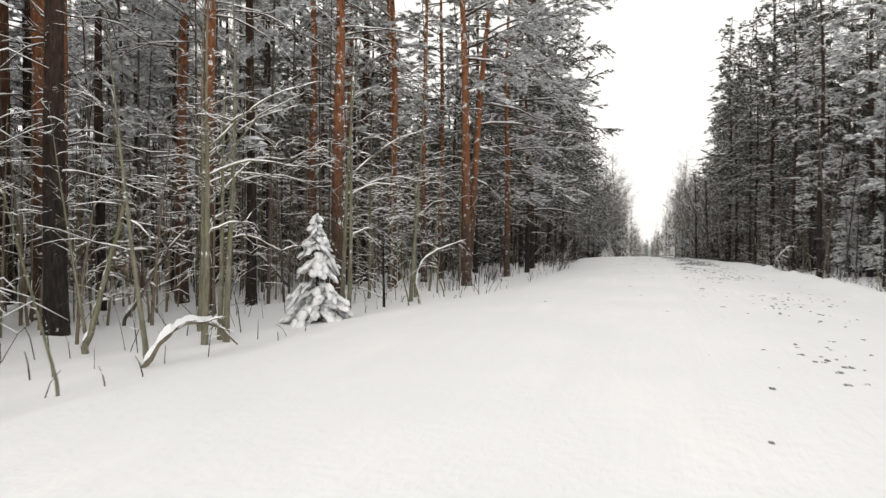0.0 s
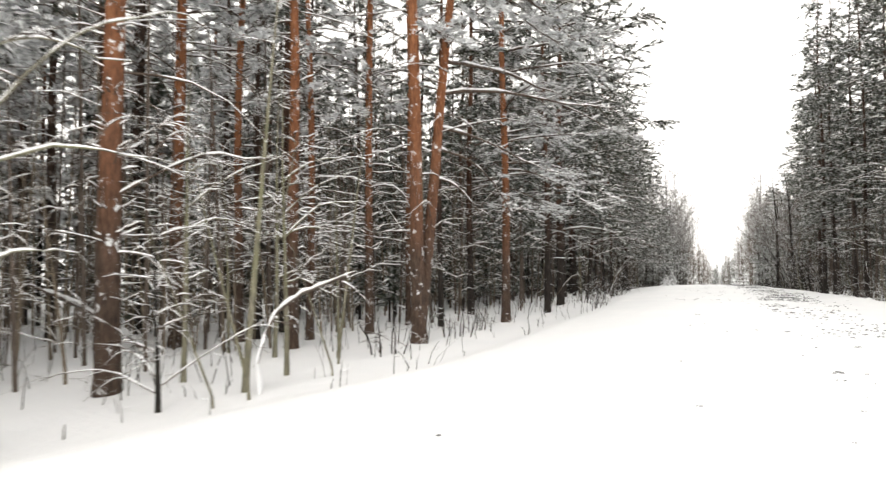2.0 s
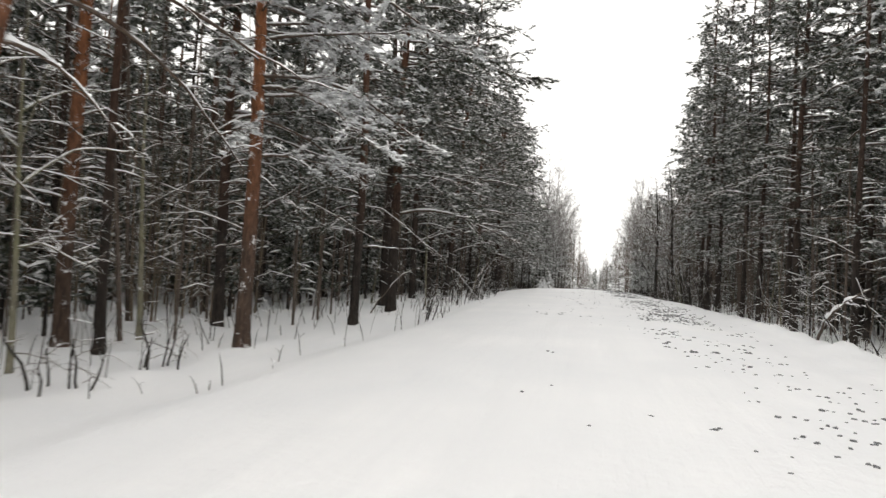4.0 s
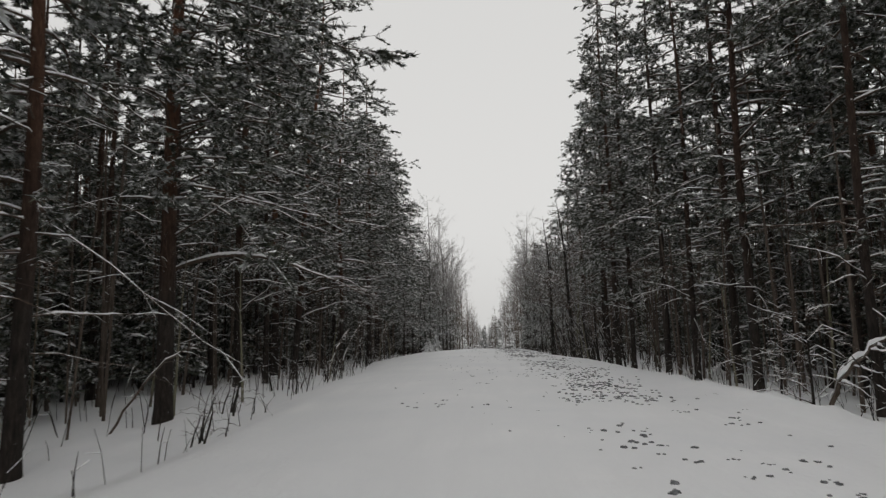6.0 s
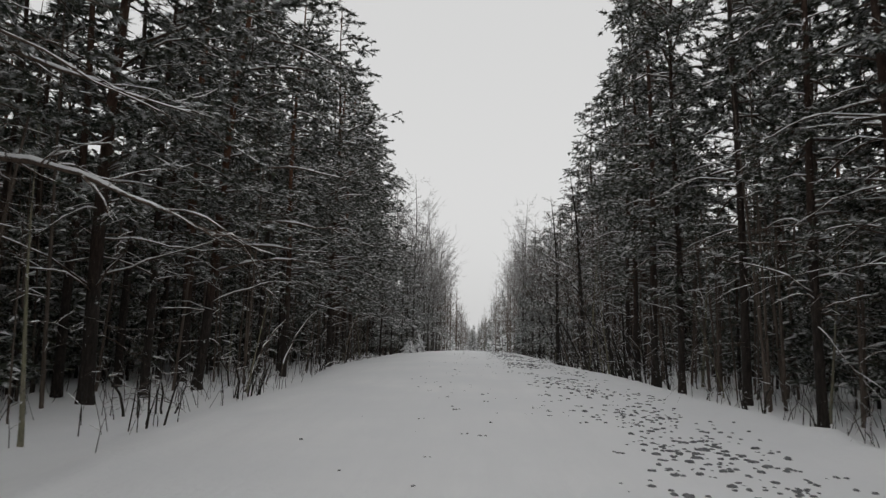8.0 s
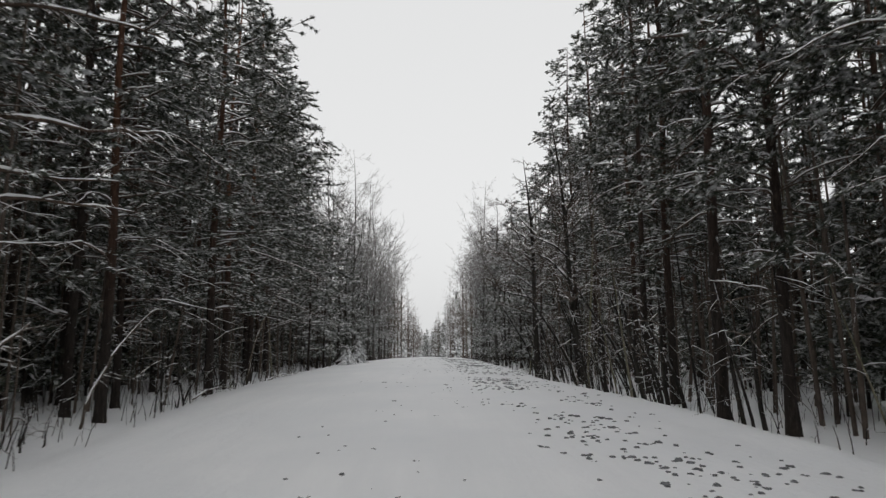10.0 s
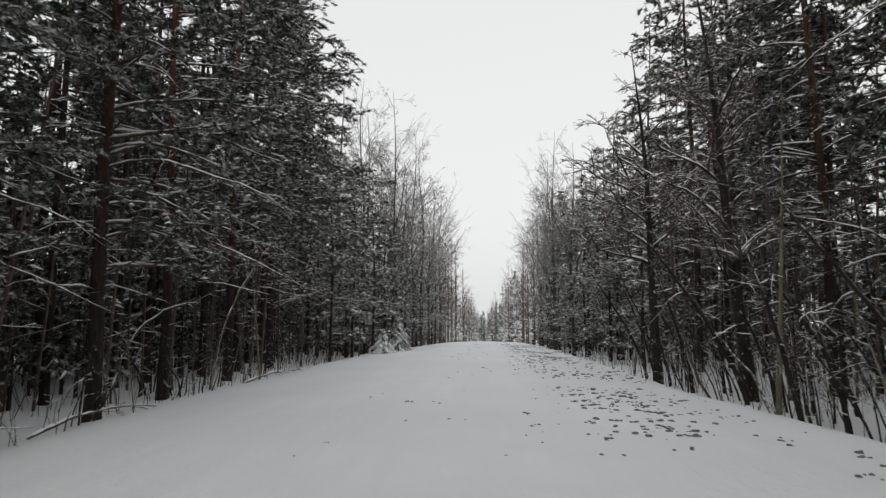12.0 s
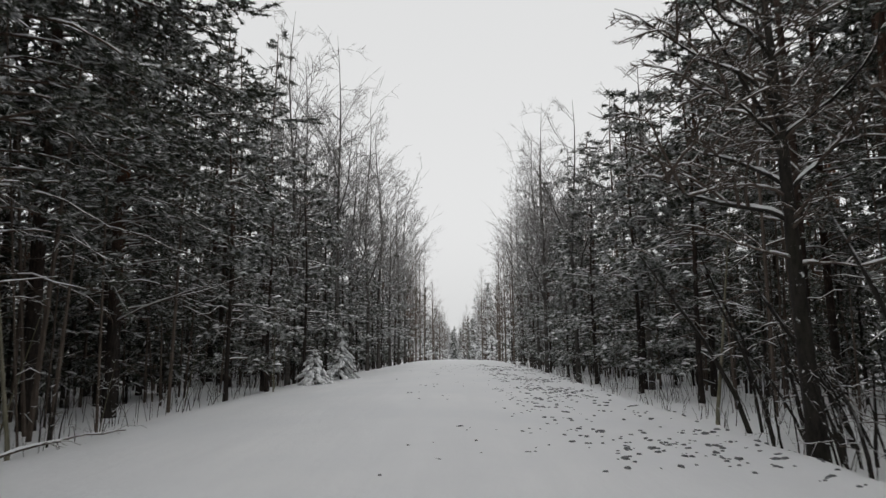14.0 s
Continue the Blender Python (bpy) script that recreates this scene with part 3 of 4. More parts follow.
DOUBLE = make_pine(77, 17.0, 0.165, 6.6, 4.8, 14, "twin_pine", "twin-stemmed Scots pine with bright orange bark and long snowy limbs", lean=(-0.01, -0.02), second=(0.03, 0.16), bark=M_ORANGE, snowy=0.9, heavy=0.65, leaf=M_SNOWHAZE,
                   extra=[(1, 4.3, 1.25, 0.15, 3.2, 0.75, 0.035), (1, 4.8, 0.95, 0.1, 3.6, 0.35, 0.04), (1, 5.6, 0.7, 0.2, 4.2, 0.35, 0.045), (1, 6.4, 1.0, 0.2, 3.8, 0.3, 0.05), (1, 3.6, 0.9, 0.25, 1.5, 1.3, 0.025)])
ARCHED = make_pine(78, 17.0, 0.15, 3.6, 3.4, 18, "pine_tree", "dark pine with one long arching snow-covered limb", snowy=0.3, size=0.155, blades=10, boughs=5, bough_reach=(1.0, 2.0), bark=M_GREYPINE, heavy=0.12,
                   extra=[(0, 3.2, -0.15, 0.5, 4.7, 0.8, 0.05), (0, 5.3, 0.6, 0.05, 3.6, 0.35, 0.035)])
BOUGHED = make_pine(79, 17.0, 0.13, 4.2, 3.6, 12, "pine_tree", "leaning pine with several heavy curved boughs lined with snow", snowy=0.6, size=0.155, blades=10, boughs=8, lean=(0.07, 0.0),
                    extra=[(0, 4.3, 0.25, 0.3, 3.4, 0.4, 0.048), (0, 3.8, 0.35, 0.12, 3.0, 0.25, 0.042), (0, 3.1, 0.3, 0.5, 3.2, 0.5, 0.042), (0, 5.7, 0.2, 0.6, 3.4, 0.7, 0.046)])
BIRCH = [make_bare(90 + k, h, 0.10, "birch_tree", "bare grey birch with fine upright twigs beside the road", M_BIRCH, 0.2, 62, 6, snow=0.008, reach=0.22, rising=1.9, fuzz=0.002, limbed=[(h * 0.3, 0.5, 2.6, 1.6, 0.5, 0.045), (h * 0.38, 2.8, 2.4, 1.7, 0.5, 0.04), (h * 0.45, 4.6, 2.6, 1.5, 0.4, 0.036), (h * 0.55, 1.6, 2.4, 1.3, 0.4, 0.03)]) for k, h in enumerate((15.0, 15.5, 11.5))]
LIMBY = [make_bare(132 + k, h, 0.05, "bare_sapling", "greenish bare sapling with arching limbs thick with snow", M_ASPEN, 0.25, 20, 5, lean=l, snow=0.012, reach=0.17, rising=1.2,
                   limbed=[(1.7, 0.3, 0.7, 1.2, 1.0, 0.013), (2.5, 0.9, 0.9, 1.6, 0.7, 0.016), (2.9, 0.1, 1.2, 1.9, 0.8, 0.016), (3.5, 1.2, 1.0, 1.3, 0.9, 0.014), (2.5, 2.8, 0.7, 0.9, 1.0, 0.012), (3.0, 4.6, 0.9, 1.0, 0.7, 0.012)])
         for k, (h, l) in enumerate([(6.2, (0.03, 0.02)), (5.4, (0.06, -0.03))])]
SAPLING = [make_bare(120 + k, h, r, "bare_sapling", "thin greenish bare sapling with snow along its twigs", M_ASPEN, 0.3, 8, 3, lean=l, snow=0.012, reach=0.38, rising=1.3)
           for k, (h, r, l) in enumerate([(4.8, 0.038, (0.12, 0.06)), (3.4, 0.025, (0.25, -0.1)), (6.5, 0.055, (0.08, -0.03)), (2.4, 0.018, (0.3, 0.2))])]
ALDER = [make_bare(150, 9.4, 0.13, "roadside_alder", "dark bare alder with forked trunk and spreading snow-lined limbs", M_DARK, 0.26, 110, 6, lean=(-0.035, 0.01), snow=0.014, reach=0.17, rising=1.2, fuzz=0.0008,
                   limbed=[(3.3, 1.2, 4.2, 1.1, 0.3, 0.06), (3.2, 3.3, 0.35, 1.8, 0.3, 0.04), (3.7, 2.7, 0.9, 1.6, 0.5, 0.036), (4.3, 3.6, 0.7, 1.7, 0.4, 0.03), (4.9, 3.0, 0.6, 2.4, 0.3, 0.034), (5.6, 3.4, 0.8, 2.0, 0.3, 0.03),
                           (3.6, 0.2, 0.9, 1.7, 0.5, 0.036), (4.4, 5.6, 1.0, 1.7, 0.5, 0.032), (4.0, 1.6, 2.8, 1.3, 0.4, 0.045), (6.2, 2.4, 1.3, 1.6, 0.4, 0.03), (6.6, 5.0, 1.5, 1.4, 0.4, 0.028)]),
         make_bare(151, 9.8, 0.14, "roadside_alder", "dark crooked bare alder leaning towards the road", M_DARK, 0.3, 85, 6, lean=(-0.075, 0.03), snow=0.012, reach=0.17, rising=1.3, fuzz=0.0008,
                   limbed=[(3.3, 1.0, 3.0, 1.4, 0.4, 0.06), (3.6, 2.6, 1.2, 1.6, 0.6, 0.04), (4.5, 3.4, 0.9, 1.7, 0.5, 0.035), (5.2, 0.4, 1.2, 1.7, 0.5, 0.035), (2.8, 3.9, 0.5, 1.3, 0.5, 0.03), (6.0, 4.8, 1.6, 1.4, 0.4, 0.03)])]
THICKET = [make_bare(158 + k, h, 0.03, "twiggy_bush", "leafless brown twiggy bush standing in the wood", M_WITHY, 0.06, 17, 4, lean=l, snow=0.011, reach=0.42, rising=1.2) for k, (h, l) in enumerate([(3.6, (0.05, 0.1)), (2.8, (-0.1, 0.05))])]
BUSH = make_bare(155, 1.9, 0.03, "roadside_bush", "tangled dark bare bush dusted with snow", M_DARK, 0.05, 20, 4, snow=0.014, reach=0.8, rising=0.8)


def make_shrub(seed, count, height):
    """A clump of dark leaning stems that fan out of the snow."""
    rng = random.Random(seed)
    e = tagged(new("bare_shrub"), "clump of dark leafless stems leaning out of the snow", "shrub")
    twig, load = Soup(), Soup()
    for _ in range(count):
        s = Soup()
        az, lean, h = rng.gauss(0, 1.0), rng.uniform(0.1, 0.6), height * rng.uniform(0.5, 1.15)
        x0, y0 = rng.gauss(0, 0.16), rng.gauss(0, 0.25)
        pts = [Vector((x0 + math.cos(az) * lean * h * u ** 1.4, y0 + math.sin(az) * lean * h * u ** 1.4, -0.15 + (h + 0.15) * u)) + Vector((rng.gauss(0, 0.02), rng.gauss(0, 0.02), 0)) for u in (0, 0.25, 0.5, 0.75, 1.0)]
        r = rng.uniform(0.014, 0.032)
        s.tube(pts, [r, r * 0.9, r * 0.75, r * 0.55, r * 0.25], 6)
        part("stem", s, M_DARK, e, smooth=True)
        for _ in range(4):
            p, d = along(pts, rng.uniform(0.4, 1.0))
            dead_branch(twig, load, rng, p, rng.uniform(0, 6.28), rng.uniform(0.2, 0.7), r * 0.35, 0.012, 2, 0.6)
    tagged(part("branchwork", twig, M_TWIG, e), kind="stuff")
    tagged(part("snow_cover", load, M_LOAD, e), kind="stuff")
    return e


SHRUB = [make_shrub(200, 5, 1.5), make_shrub(201, 4, 2.0), make_shrub(202, 6, 1.1)]
SPRUCE = [make_spruce(170, 2.05, 0.62, 0.8, M_SNOWHAZE), make_spruce(171, 1.2, 0.75, 0.6, M_SNOWHAZE), make_spruce(172, 1.9, 0.95, 0.55, M_SNOWHAZE)]
MODELS = [*WHITENED, *LIMBY, *SHADED, *YOUNG, *BACK, BOUGHED, *THICKET, *LADEN, *EDGE, *NARROW, *INNER, DOUBLE, *BIRCH, *SAPLING, *FRONT, ARCHED, *ALDER, BUSH, *SHRUB, *SPRUCE]

taken = []
rng = random.Random(5)


def free(x, y, gap):
    return all((x - a) ** 2 + (y - b) ** 2 > gap * gap for a, b in taken)


def put_tree(src, x, y, turn=None, size=1.0, group="", tilt=(0.0, 0.0)):
    taken.append((x, y))
    t = (rng.gauss(0, 0.5) if x < 0 else rng.choice((-1, 1)) * rng.uniform(0.9, 1.7)) if turn is None else turn
    return place(src, x, y, t, size, group, tilt)


PINES_LEFT = [(-11.6, 9.1, 2), (-10.3, 8.4, 2), (-10.8, 12.2, 0), (-9.0, 10.9, 2), (-7.4, 13.8, 2), (-8.5, 19.8, 1), (-7.7, 18.1, 0), (-9.5, 18.6, 1),
              (-10.4, 17.7, 2), (-7.8, 21.3, 1), (-9.7, 19.4, 3), (-6.8, 23.4, 3), (-8.0, 23.9, 0)]
for x, y, k in PINES_LEFT:
    put_tree(FRONT[k] if k < 3 else INNER[k], x, y, rng.uniform(0, 6.28), rng.uniform(0.95, 1.1), "pines of the wood")
put_tree(DOUBLE, -5.75, 19.9, 0.0)
for x, y, k in [(-5.5, 25.1, 0), (-5.6, 30.3, 1), (-6.2, 35.0, 2), (-7.8, 42.7, 0), (-8.6, 48.5, 2), (-6.2, 57.2, 1), (-6.9, 60.7, 3), (-7.2, 64.9, 3),
                (-8.3, 68.2, 2), (-8.9, 72.4, 1), (-7.9, 70.4, 0), (-6.6, 52.0, 3)]:
    put_tree(LADEN[0] if y < 29 else EDGE[k], x, y, 2.7 if y == 30.3 else None, rng.uniform(0.93, 1.08), "pines along the verge")
for x, y, k in [(6.5, 42.2, 1), (7.2, 41.0, 0), (6.8, 38.8, 2), (6.3, 49.3, 1), (6.7, 45.8, 0), (6.1, 51.3, 2), (6.7, 57.2, 1), (6.3, 54.2, 0), (7.0, 34.4, 1), (7.2, 30.4, 2),
                (7.6, 69.5, 2), (7.4, 74.0, 1), (8.2, 62.5, 0), (7.9, 66.8, 2), (9.4, 71.5, 0), (9.6, 64.6, 1)]:
    put_tree(NARROW[k] if y > 31 else LADEN[1], x, y, None, rng.uniform(0.93, 1.08), "pines along the verge")
put_tree(ALDER[0], 4.75, 64.4, 0.0)
put_tree(ALDER[1], 5.6, 60.7, 0.0)
put_tree(ARCHED, -7.2, 37.0, 0.0)
put_tree(BOUGHED, -7.1, 46.3, 0.0)
put_tree(BUSH, 6.1, 34.9, 0.4, 1.1)
put_tree(BUSH, 6.6, 37.2, 2.4, 1.0)
put_tree(BUSH, 5.9, 58.3, 1.4, 0.8)
put_tree(BUSH, -5.9, 13.3, 0.9, 1.2)
for x, y in [(-6.4, 73.6), (-5.9, 75.8), (-6.6, 77.6), (-5.6, 79.4), (-6.4, 81.2), (-5.5, 83.0), (-5.2, 85.4), (-6.2, 86.6), (-5.0, 88.4), (-5.6, 91.0), (-4.8, 93.4), (-4.7, 97.0), (-4.6, 101.0), (-4.6, 105.0), (-4.6, 109.5),
             (6.4, 72.4), (5.7, 75.2), (6.5, 77.4), (5.4, 79.8), (6.0, 82.4), (5.4, 85.6), (6.2, 88.2), (5.5, 91.4), (5.9, 95.0), (5.6, 99.0), (5.9, 103.5), (5.9, 108.0)]:
    put_tree(YOUNG[rng.random() < 0.5], x, y, rng.uniform(0, 6.28), rng.uniform(0.8, 1.12), "young pines along the verge")
for x, y, k in [(-6.3, 79.8, 0), (-5.0, 82.7, 1), (-4.9, 86.0, 2), (-4.6, 89.4, 0), (-4.4, 93.0, 1), (-4.3, 98.5, 2), (-4.2, 104.0, 0), (-4.1, 109.0, 1), (-6.8, 84.0, 1),
                (4.9, 80.6, 2), (4.6, 86.7, 2), (5.2, 90.9, 1), (5.4, 95.2, 0), (6.6, 77.0, 2), (5.7, 101.0, 1), (5.8, 109.0, 0)]:
    put_tree(BIRCH[k], x, y, rng.uniform(0, 6.28), 1.0, "birches by the road")
for x, y, k in [(-6.0, 10.35, 0), (-4.75, 77.4, 1), (-4.35, 80.2, 2)]:
    put_tree(SPRUCE[k], x, y, 1.0, 1.0, "small spruces on the verge")
for x, y, k in [(-6.35, 7.55, 0), (-6.5, 8.1, 1), (-7.3, 8.6, 0), (-5.75, 11.15, 0), (-6.9, 14.6, 0), (-6.1, 15.9, 1), (-7.4, 17.2, 0), (-6.6, 21.8, 1)]:
    put_tree(LIMBY[k], x, y, rng.gauss(0, 0.5), rng.uniform(0.85, 1.1), "saplings on the verge")
for x, y, k in [(-6.0, 11.3, 2), (-6.0, 6.1, 0), (-6.3, 8.0, 2), (-5.4, 13.7, 3), (-5.3, 14.2, 1), (-5.7, 14.5, 2),
                (-5.8, 16.9, 1), (-6.3, 17.6, 0), (-5.2, 15.9, 3), (-5.6, 45.8, 1), (5.3, 54.4, 0), (5.4, 59.2, 2), (5.0, 68.2, 0), (5.3, 55.6, 1)]:
    put_tree(SAPLING[k], x, y, rng.uniform(0, 6.28), 1.0, "saplings on the verge")

# the rows of the wood near the road
for side in (-1, 1):
    tries = 0
    count = 0
    while count < 54 and tries < 4000:
        tries += 1
        y = rng.uniform(-6, 100)
        d = (6.0 if side < 0 else 6.6) + 8.5 * rng.random() ** 0.8
        x = side * d
        if not free(x, y, 1.35 if d > 7.5 else 1.9) or (y > 72 and d < 8.6) or (side > 0 and 60 < y and d < 7.6):
            continue
        count += 1
        low = 0.6 if y > 76 and d < 10 else 1.0
        if d < 7.6 and (side > 0 or y > 24) and rng.random() < 0.7:
            put_tree(LADEN[0 if side < 0 else 1] if y < (27 if side < 0 else 33) else rng.choice(EDGE if side < 0 and y < 75 else NARROW), x, y, None, rng.uniform(0.85, 1.08) * low, "pines along the verge")
        else:
            put_tree(rng.choice(INNER if y < 24 and side < 0 else WHITENED if y < 33 and side > 0 else SHADED), x, y, rng.uniform(0, 6.28), rng.uniform(0.85, 1.12) * low, "pines of the wood")
    for _ in range(22):
        y, x = rng.uniform(2, 95), side * rng.uniform(5.3, 8.5)
        if free(x, y, 0.6):
            put_tree(rng.choice(SAPLING), x, y, rng.uniform(0, 6.28), rng.uniform(0.5, 1.1), "saplings on the verge")

for side in (-1, 1):
    for _ in range(18):
        y = rng.uniform(30, 88)
        x = side * (verge(side, y) + 0.15 + 1.6 * rng.random() ** 1.5)
        put_tree(rng.choice(SHRUB), x, y, (0.0 if side < 0 else math.pi) + rng.gauss(0, 0.7), rng.uniform(0.7, 1.2), "shrubs on the verge")
for x, y, k in [(5.6, 52.6, 1), (5.9, 54.2, 0), (5.5, 57.0, 1), (6.0, 59.5, 0), (5.7, 62.2, 1), (6.1, 49.6, 1), (5.6, 66.4, 0)]:
    put_tree(SHRUB[k], x, y, math.pi + rng.gauss(0, 0.6), rng.uniform(1.7, 2.3), "leaning stems at the wood's edge")
for x, y in [(-5.7, 18.6), (-5.5, 21.6), (-5.7, 23.4)]:
    put_tree(SHRUB[2], x, y, rng.gauss(0, 0.6), 0.8, "shrubs on the verge")

# the wood further back
for side in (-1, 1):
    for _ in range(100):
        x, y = side * (9.2 + 11.5 * rng.random() ** 1.2), rng.uniform(-6, 108)
        if not free(x, y, 1.3):
            continue
        # Trees near the start are whitened to carry haze along with their snow.
        pale = rng.random() < 1 - (smooth(20, 30, y) if side < 0 else smooth(31, 37, y))
        put_tree(BACK[(2 if pale else 0) + (rng.random() < 0.5)], x, y, rng.uniform(0, 6.28), rng.uniform(0.85, 1.1), "pines deep in the wood")
for _ in range(34):
    x, y = -rng.uniform(8.5, 15), rng.uniform(54, 88)
    if free(x, y, 1.0):
        put_tree(BACK[rng.random() < 0.5], x, y, rng.uniform(0, 6.28), rng.uniform(0.9, 1.1), "pines deep in the wood")
for _ in range(42):
    x, y = -rng.uniform(13, 30), rng.uniform(3, 30)
    if free(x, y, 1.3):
        put_tree(BACK[2 + (rng.random() < 0.5)], x, y, rng.uniform(0, 6.28), rng.uniform(0.85, 1.1), "pines deep in the wood")
for _ in range(85):
    x, y = -rng.uniform(7.8, 16.0), rng.uniform(-2, 30)
    if free(x, y, 0.7):
        put_tree(THICKET[rng.random() < 0.5], x, y, rng.uniform(0, 6.28), rng.uniform(0.7, 1.15), "bushes in the wood")

# the models themselves stand nowhere
for model in MODELS:
    for child in list(model.children_recursive):
        bpy.data.objects.remove(child)
    bpy.data.objects.remove(model)


# ---- the deep wood and the far road ----
def deep_wood():
    rng = random.Random(21)
    trunks, twigs, needles, load, poles, fine, dusted, withies = (Soup() for _ in range(8))

    def tree(x, y, h, r, crown, tufts, size):
        # Near the start and far off, whitened needles also stand in for haze.
        leaves = dusted if rng.random() < 1 - 0.85 * smooth(24, 44, y) + 0.5 * smooth(105, 130, y) else needles
        z0 = ground_z(x, y)
        lean = rng.gauss(0, 0.012)
        pts = [Vector((x + lean * h * u, y, z0 - 0.3 + h * u)) for u in (0, 0.35, 0.7, 1.0)]
        trunks.tube(pts, [r, r * 0.8, r * 0.5, r * 0.1], 6)
        for _ in range(6):
            z = rng.uniform(0.06, crown)
            az, l = rng.uniform(0, 6.28), rng.uniform(0.5, 1.5)
            p = pts[0].lerp(pts[3], z)
            q = [p, p + Vector((math.cos(az) * l * 0.5, math.sin(az) * l * 0.5, rng.uniform(-0.05, 0.2))), p + Vector((math.cos(az) * l, math.sin(az) * l, rng.uniform(-0.4, 0.2)))]
            twigs.tube(q, [0.016, 0.012, 0.004], 3, False)
            if rng.random() < 0.4:
                load.ridge(q, [0.02, 0.03, 0.02], [0.014, 0.013, 0.006])
        for _ in range(tufts):
            u = rng.uniform(crown, 1.0)
            az, l = rng.uniform(0, 6.28), (1.05 - u) / (1.05 - crown) * rng.uniform(0.4, 2.4)
            p = pts[0].lerp(pts[3], u) + Vector((math.cos(az) * l, math.sin(az) * l, rng.gauss(0, 0.2)))
            leaves.tuft(p, Vector((math.cos(az), math.sin(az), 0.2)), size * rng.uniform(0.7, 1.3), 5, rng, 2.0)
            if rng.random() < 0.22:
                load.lump(p + Vector((0, 0, 0.1)), size * rng.uniform(0.3, 0.7), size * 0.2, rng)

    def thicket(x, y, h, per=14, size=(0.4, 0.68), wide=2.0):
        """A dense dark young spruce; most are added to block light inside the wood."""
        z0 = ground_z(x, y)
        trunks.tube([Vector((x, y, z0 - 0.3)), Vector((x, y, z0 + h))], [0.05, 0.01], 5)
        pale = rng.random() < 1 - (smooth(14, 26, y) if x < 0 else smooth(31, 37, y))
        leaves = dusted if pale else needles
        for _ in range(int(h * per)):
            u = rng.random() ** 1.2
            az, l = rng.uniform(0, 6.28), (1.02 - u) * h * 0.28 * rng.uniform(0.3, 1.0)
            p = Vector((x + math.cos(az) * l, y + math.sin(az) * l, z0 + 0.5 + (h - 0.5) * u))
            leaves.tuft(p, Vector((math.cos(az), math.sin(az), -0.3)), rng.uniform(*size), 5, rng, wide)
            if rng.random() < (0.25 if pale else 0.07):
                s = Vector((math.cos(az), math.sin(az), -0.25)) * rng.uniform(0.2, 0.5)
                load.ridge([p, p + s * 0.5, p + s], [0.02, 0.03, 0.01], [0.015, 0.03, 0.008])

    def pole(x, y, h, r, poles=poles, twigs=twigs):
        z0 = ground_z(x, y)
        a = Vector((x, y, z0 - 0.3))
        top = Vector((x + rng.gauss(0, 0.05) * h, y + rng.gauss(0, 0.05) * h, z0 + h))
        poles.tube([a, a.lerp(top, 0.5), top], [r, r * 0.75, r * 0.2], 5)
        for _ in range(int(h * 1.5)):
            p = a.lerp(top, rng.uniform(0.12, 1.0))
            az, l = rng.uniform(0, 6.28), rng.uniform(0.3, 1.3)
            m = p + Vector((math.cos(az) * l * 0.55, math.sin(az) * l * 0.55, rng.uniform(0.0, 0.3) * l))
            az += rng.gauss(0, 0.5)
            q = [p, m, m + Vector((math.cos(az) * l * 0.45, math.sin(az) * l * 0.45, rng.uniform(-0.35, 0.15) * l))]
            twigs.tube(q, [0.009, 0.006, 0.002], 3, False)
            if rng.random() < (0.45 if x < 0 and y < 28 else 0.22):
                load.ridge(q, [0.004, 0.016, 0.004], [0.005, 0.007, 0.002])

    def far_birch(x, y, h):
        z0 = ground_z(x, y)
        poles.tube([Vector((x, y, z0 - 0.3)), Vector((x, y, z0 + h * 0.5)), Vector((x, y, z0 + h))], [0.09, 0.06, 0.01], 5)
        for _ in range(90):
            u = rng.uniform(0.15, 0.98)
            az, l = rng.uniform(0, 6.28), (1.15 - u) * h * rng.uniform(0.1, 0.3)
            p = Vector((x, y, z0 + h * u))
            q = p + Vector((math.cos(az) * l * 0.6, math.sin(az) * l * 0.6, l * rng.uniform(0.5, 1.2)))
            s = q + Vector((math.cos(az) * l * 0.4, math.sin(az) * l * 0.4, l * rng.uniform(-0.3, 0.3)))
            fine.tube([p, q, s], [0.014, 0.012, 0.006], 3, False)

    for side in (-1, 1):
        for _ in range(60):
            x, y = side * (17.0 + 21 * rng.random() ** 1.2), rng.uniform(-8, 125)
            open_wood = x < 0 and y < 32
            tree(x, y, rng.uniform(13, 18), rng.uniform(0.08, 0.16), 0.45 if open_wood else 0.3, 38 if open_wood else 105, 0.55)
        for _ in range(110 if side < 0 else 0):
            tree(-rng.uniform(18, 44), rng.uniform(-4, 58), rng.uniform(13, 18), rng.uniform(0.07, 0.13), 0.12, 90, 0.6)
        for _ in range(170):
            x, y = side * (12.0 + 16 * rng.random()), rng.uniform(-8, 120)
            thicket(x, y, rng.uniform(4.0, 9.5) if y > 16 or x > 0 else rng.uniform(2.0, 5.0), 20, (0.28, 0.5), 1.5)
        # Low spruces added to shade the snowy floor between the trunks.
        for _ in range(330):
            x, y = side * (8.6 + 5.5 * rng.random()), rng.uniform(-6 if side > 0 else 24, 112)
            if free(x, y, 0.7):
                thicket(x, y, rng.uniform(1.0, 3.2) * (1.7 if y > 28 else 1.0), 24, (0.2, 0.42), 1.3)
        # Tall spruces added to close bright gaps and keep the interior dark.
        for _ in range(170 if side < 0 else 90):
            thicket(side * rng.uniform(12.5, 23.0), rng.uniform(34 if side < 0 else 26, 68), rng.uniform(5.0, 11.0), 17, (0.32, 0.56), 1.6)
        for _ in range(40):
            x, y = 0.3 + side * rng.uniform(5.9, 9.0), rng.uniform(73, 125)
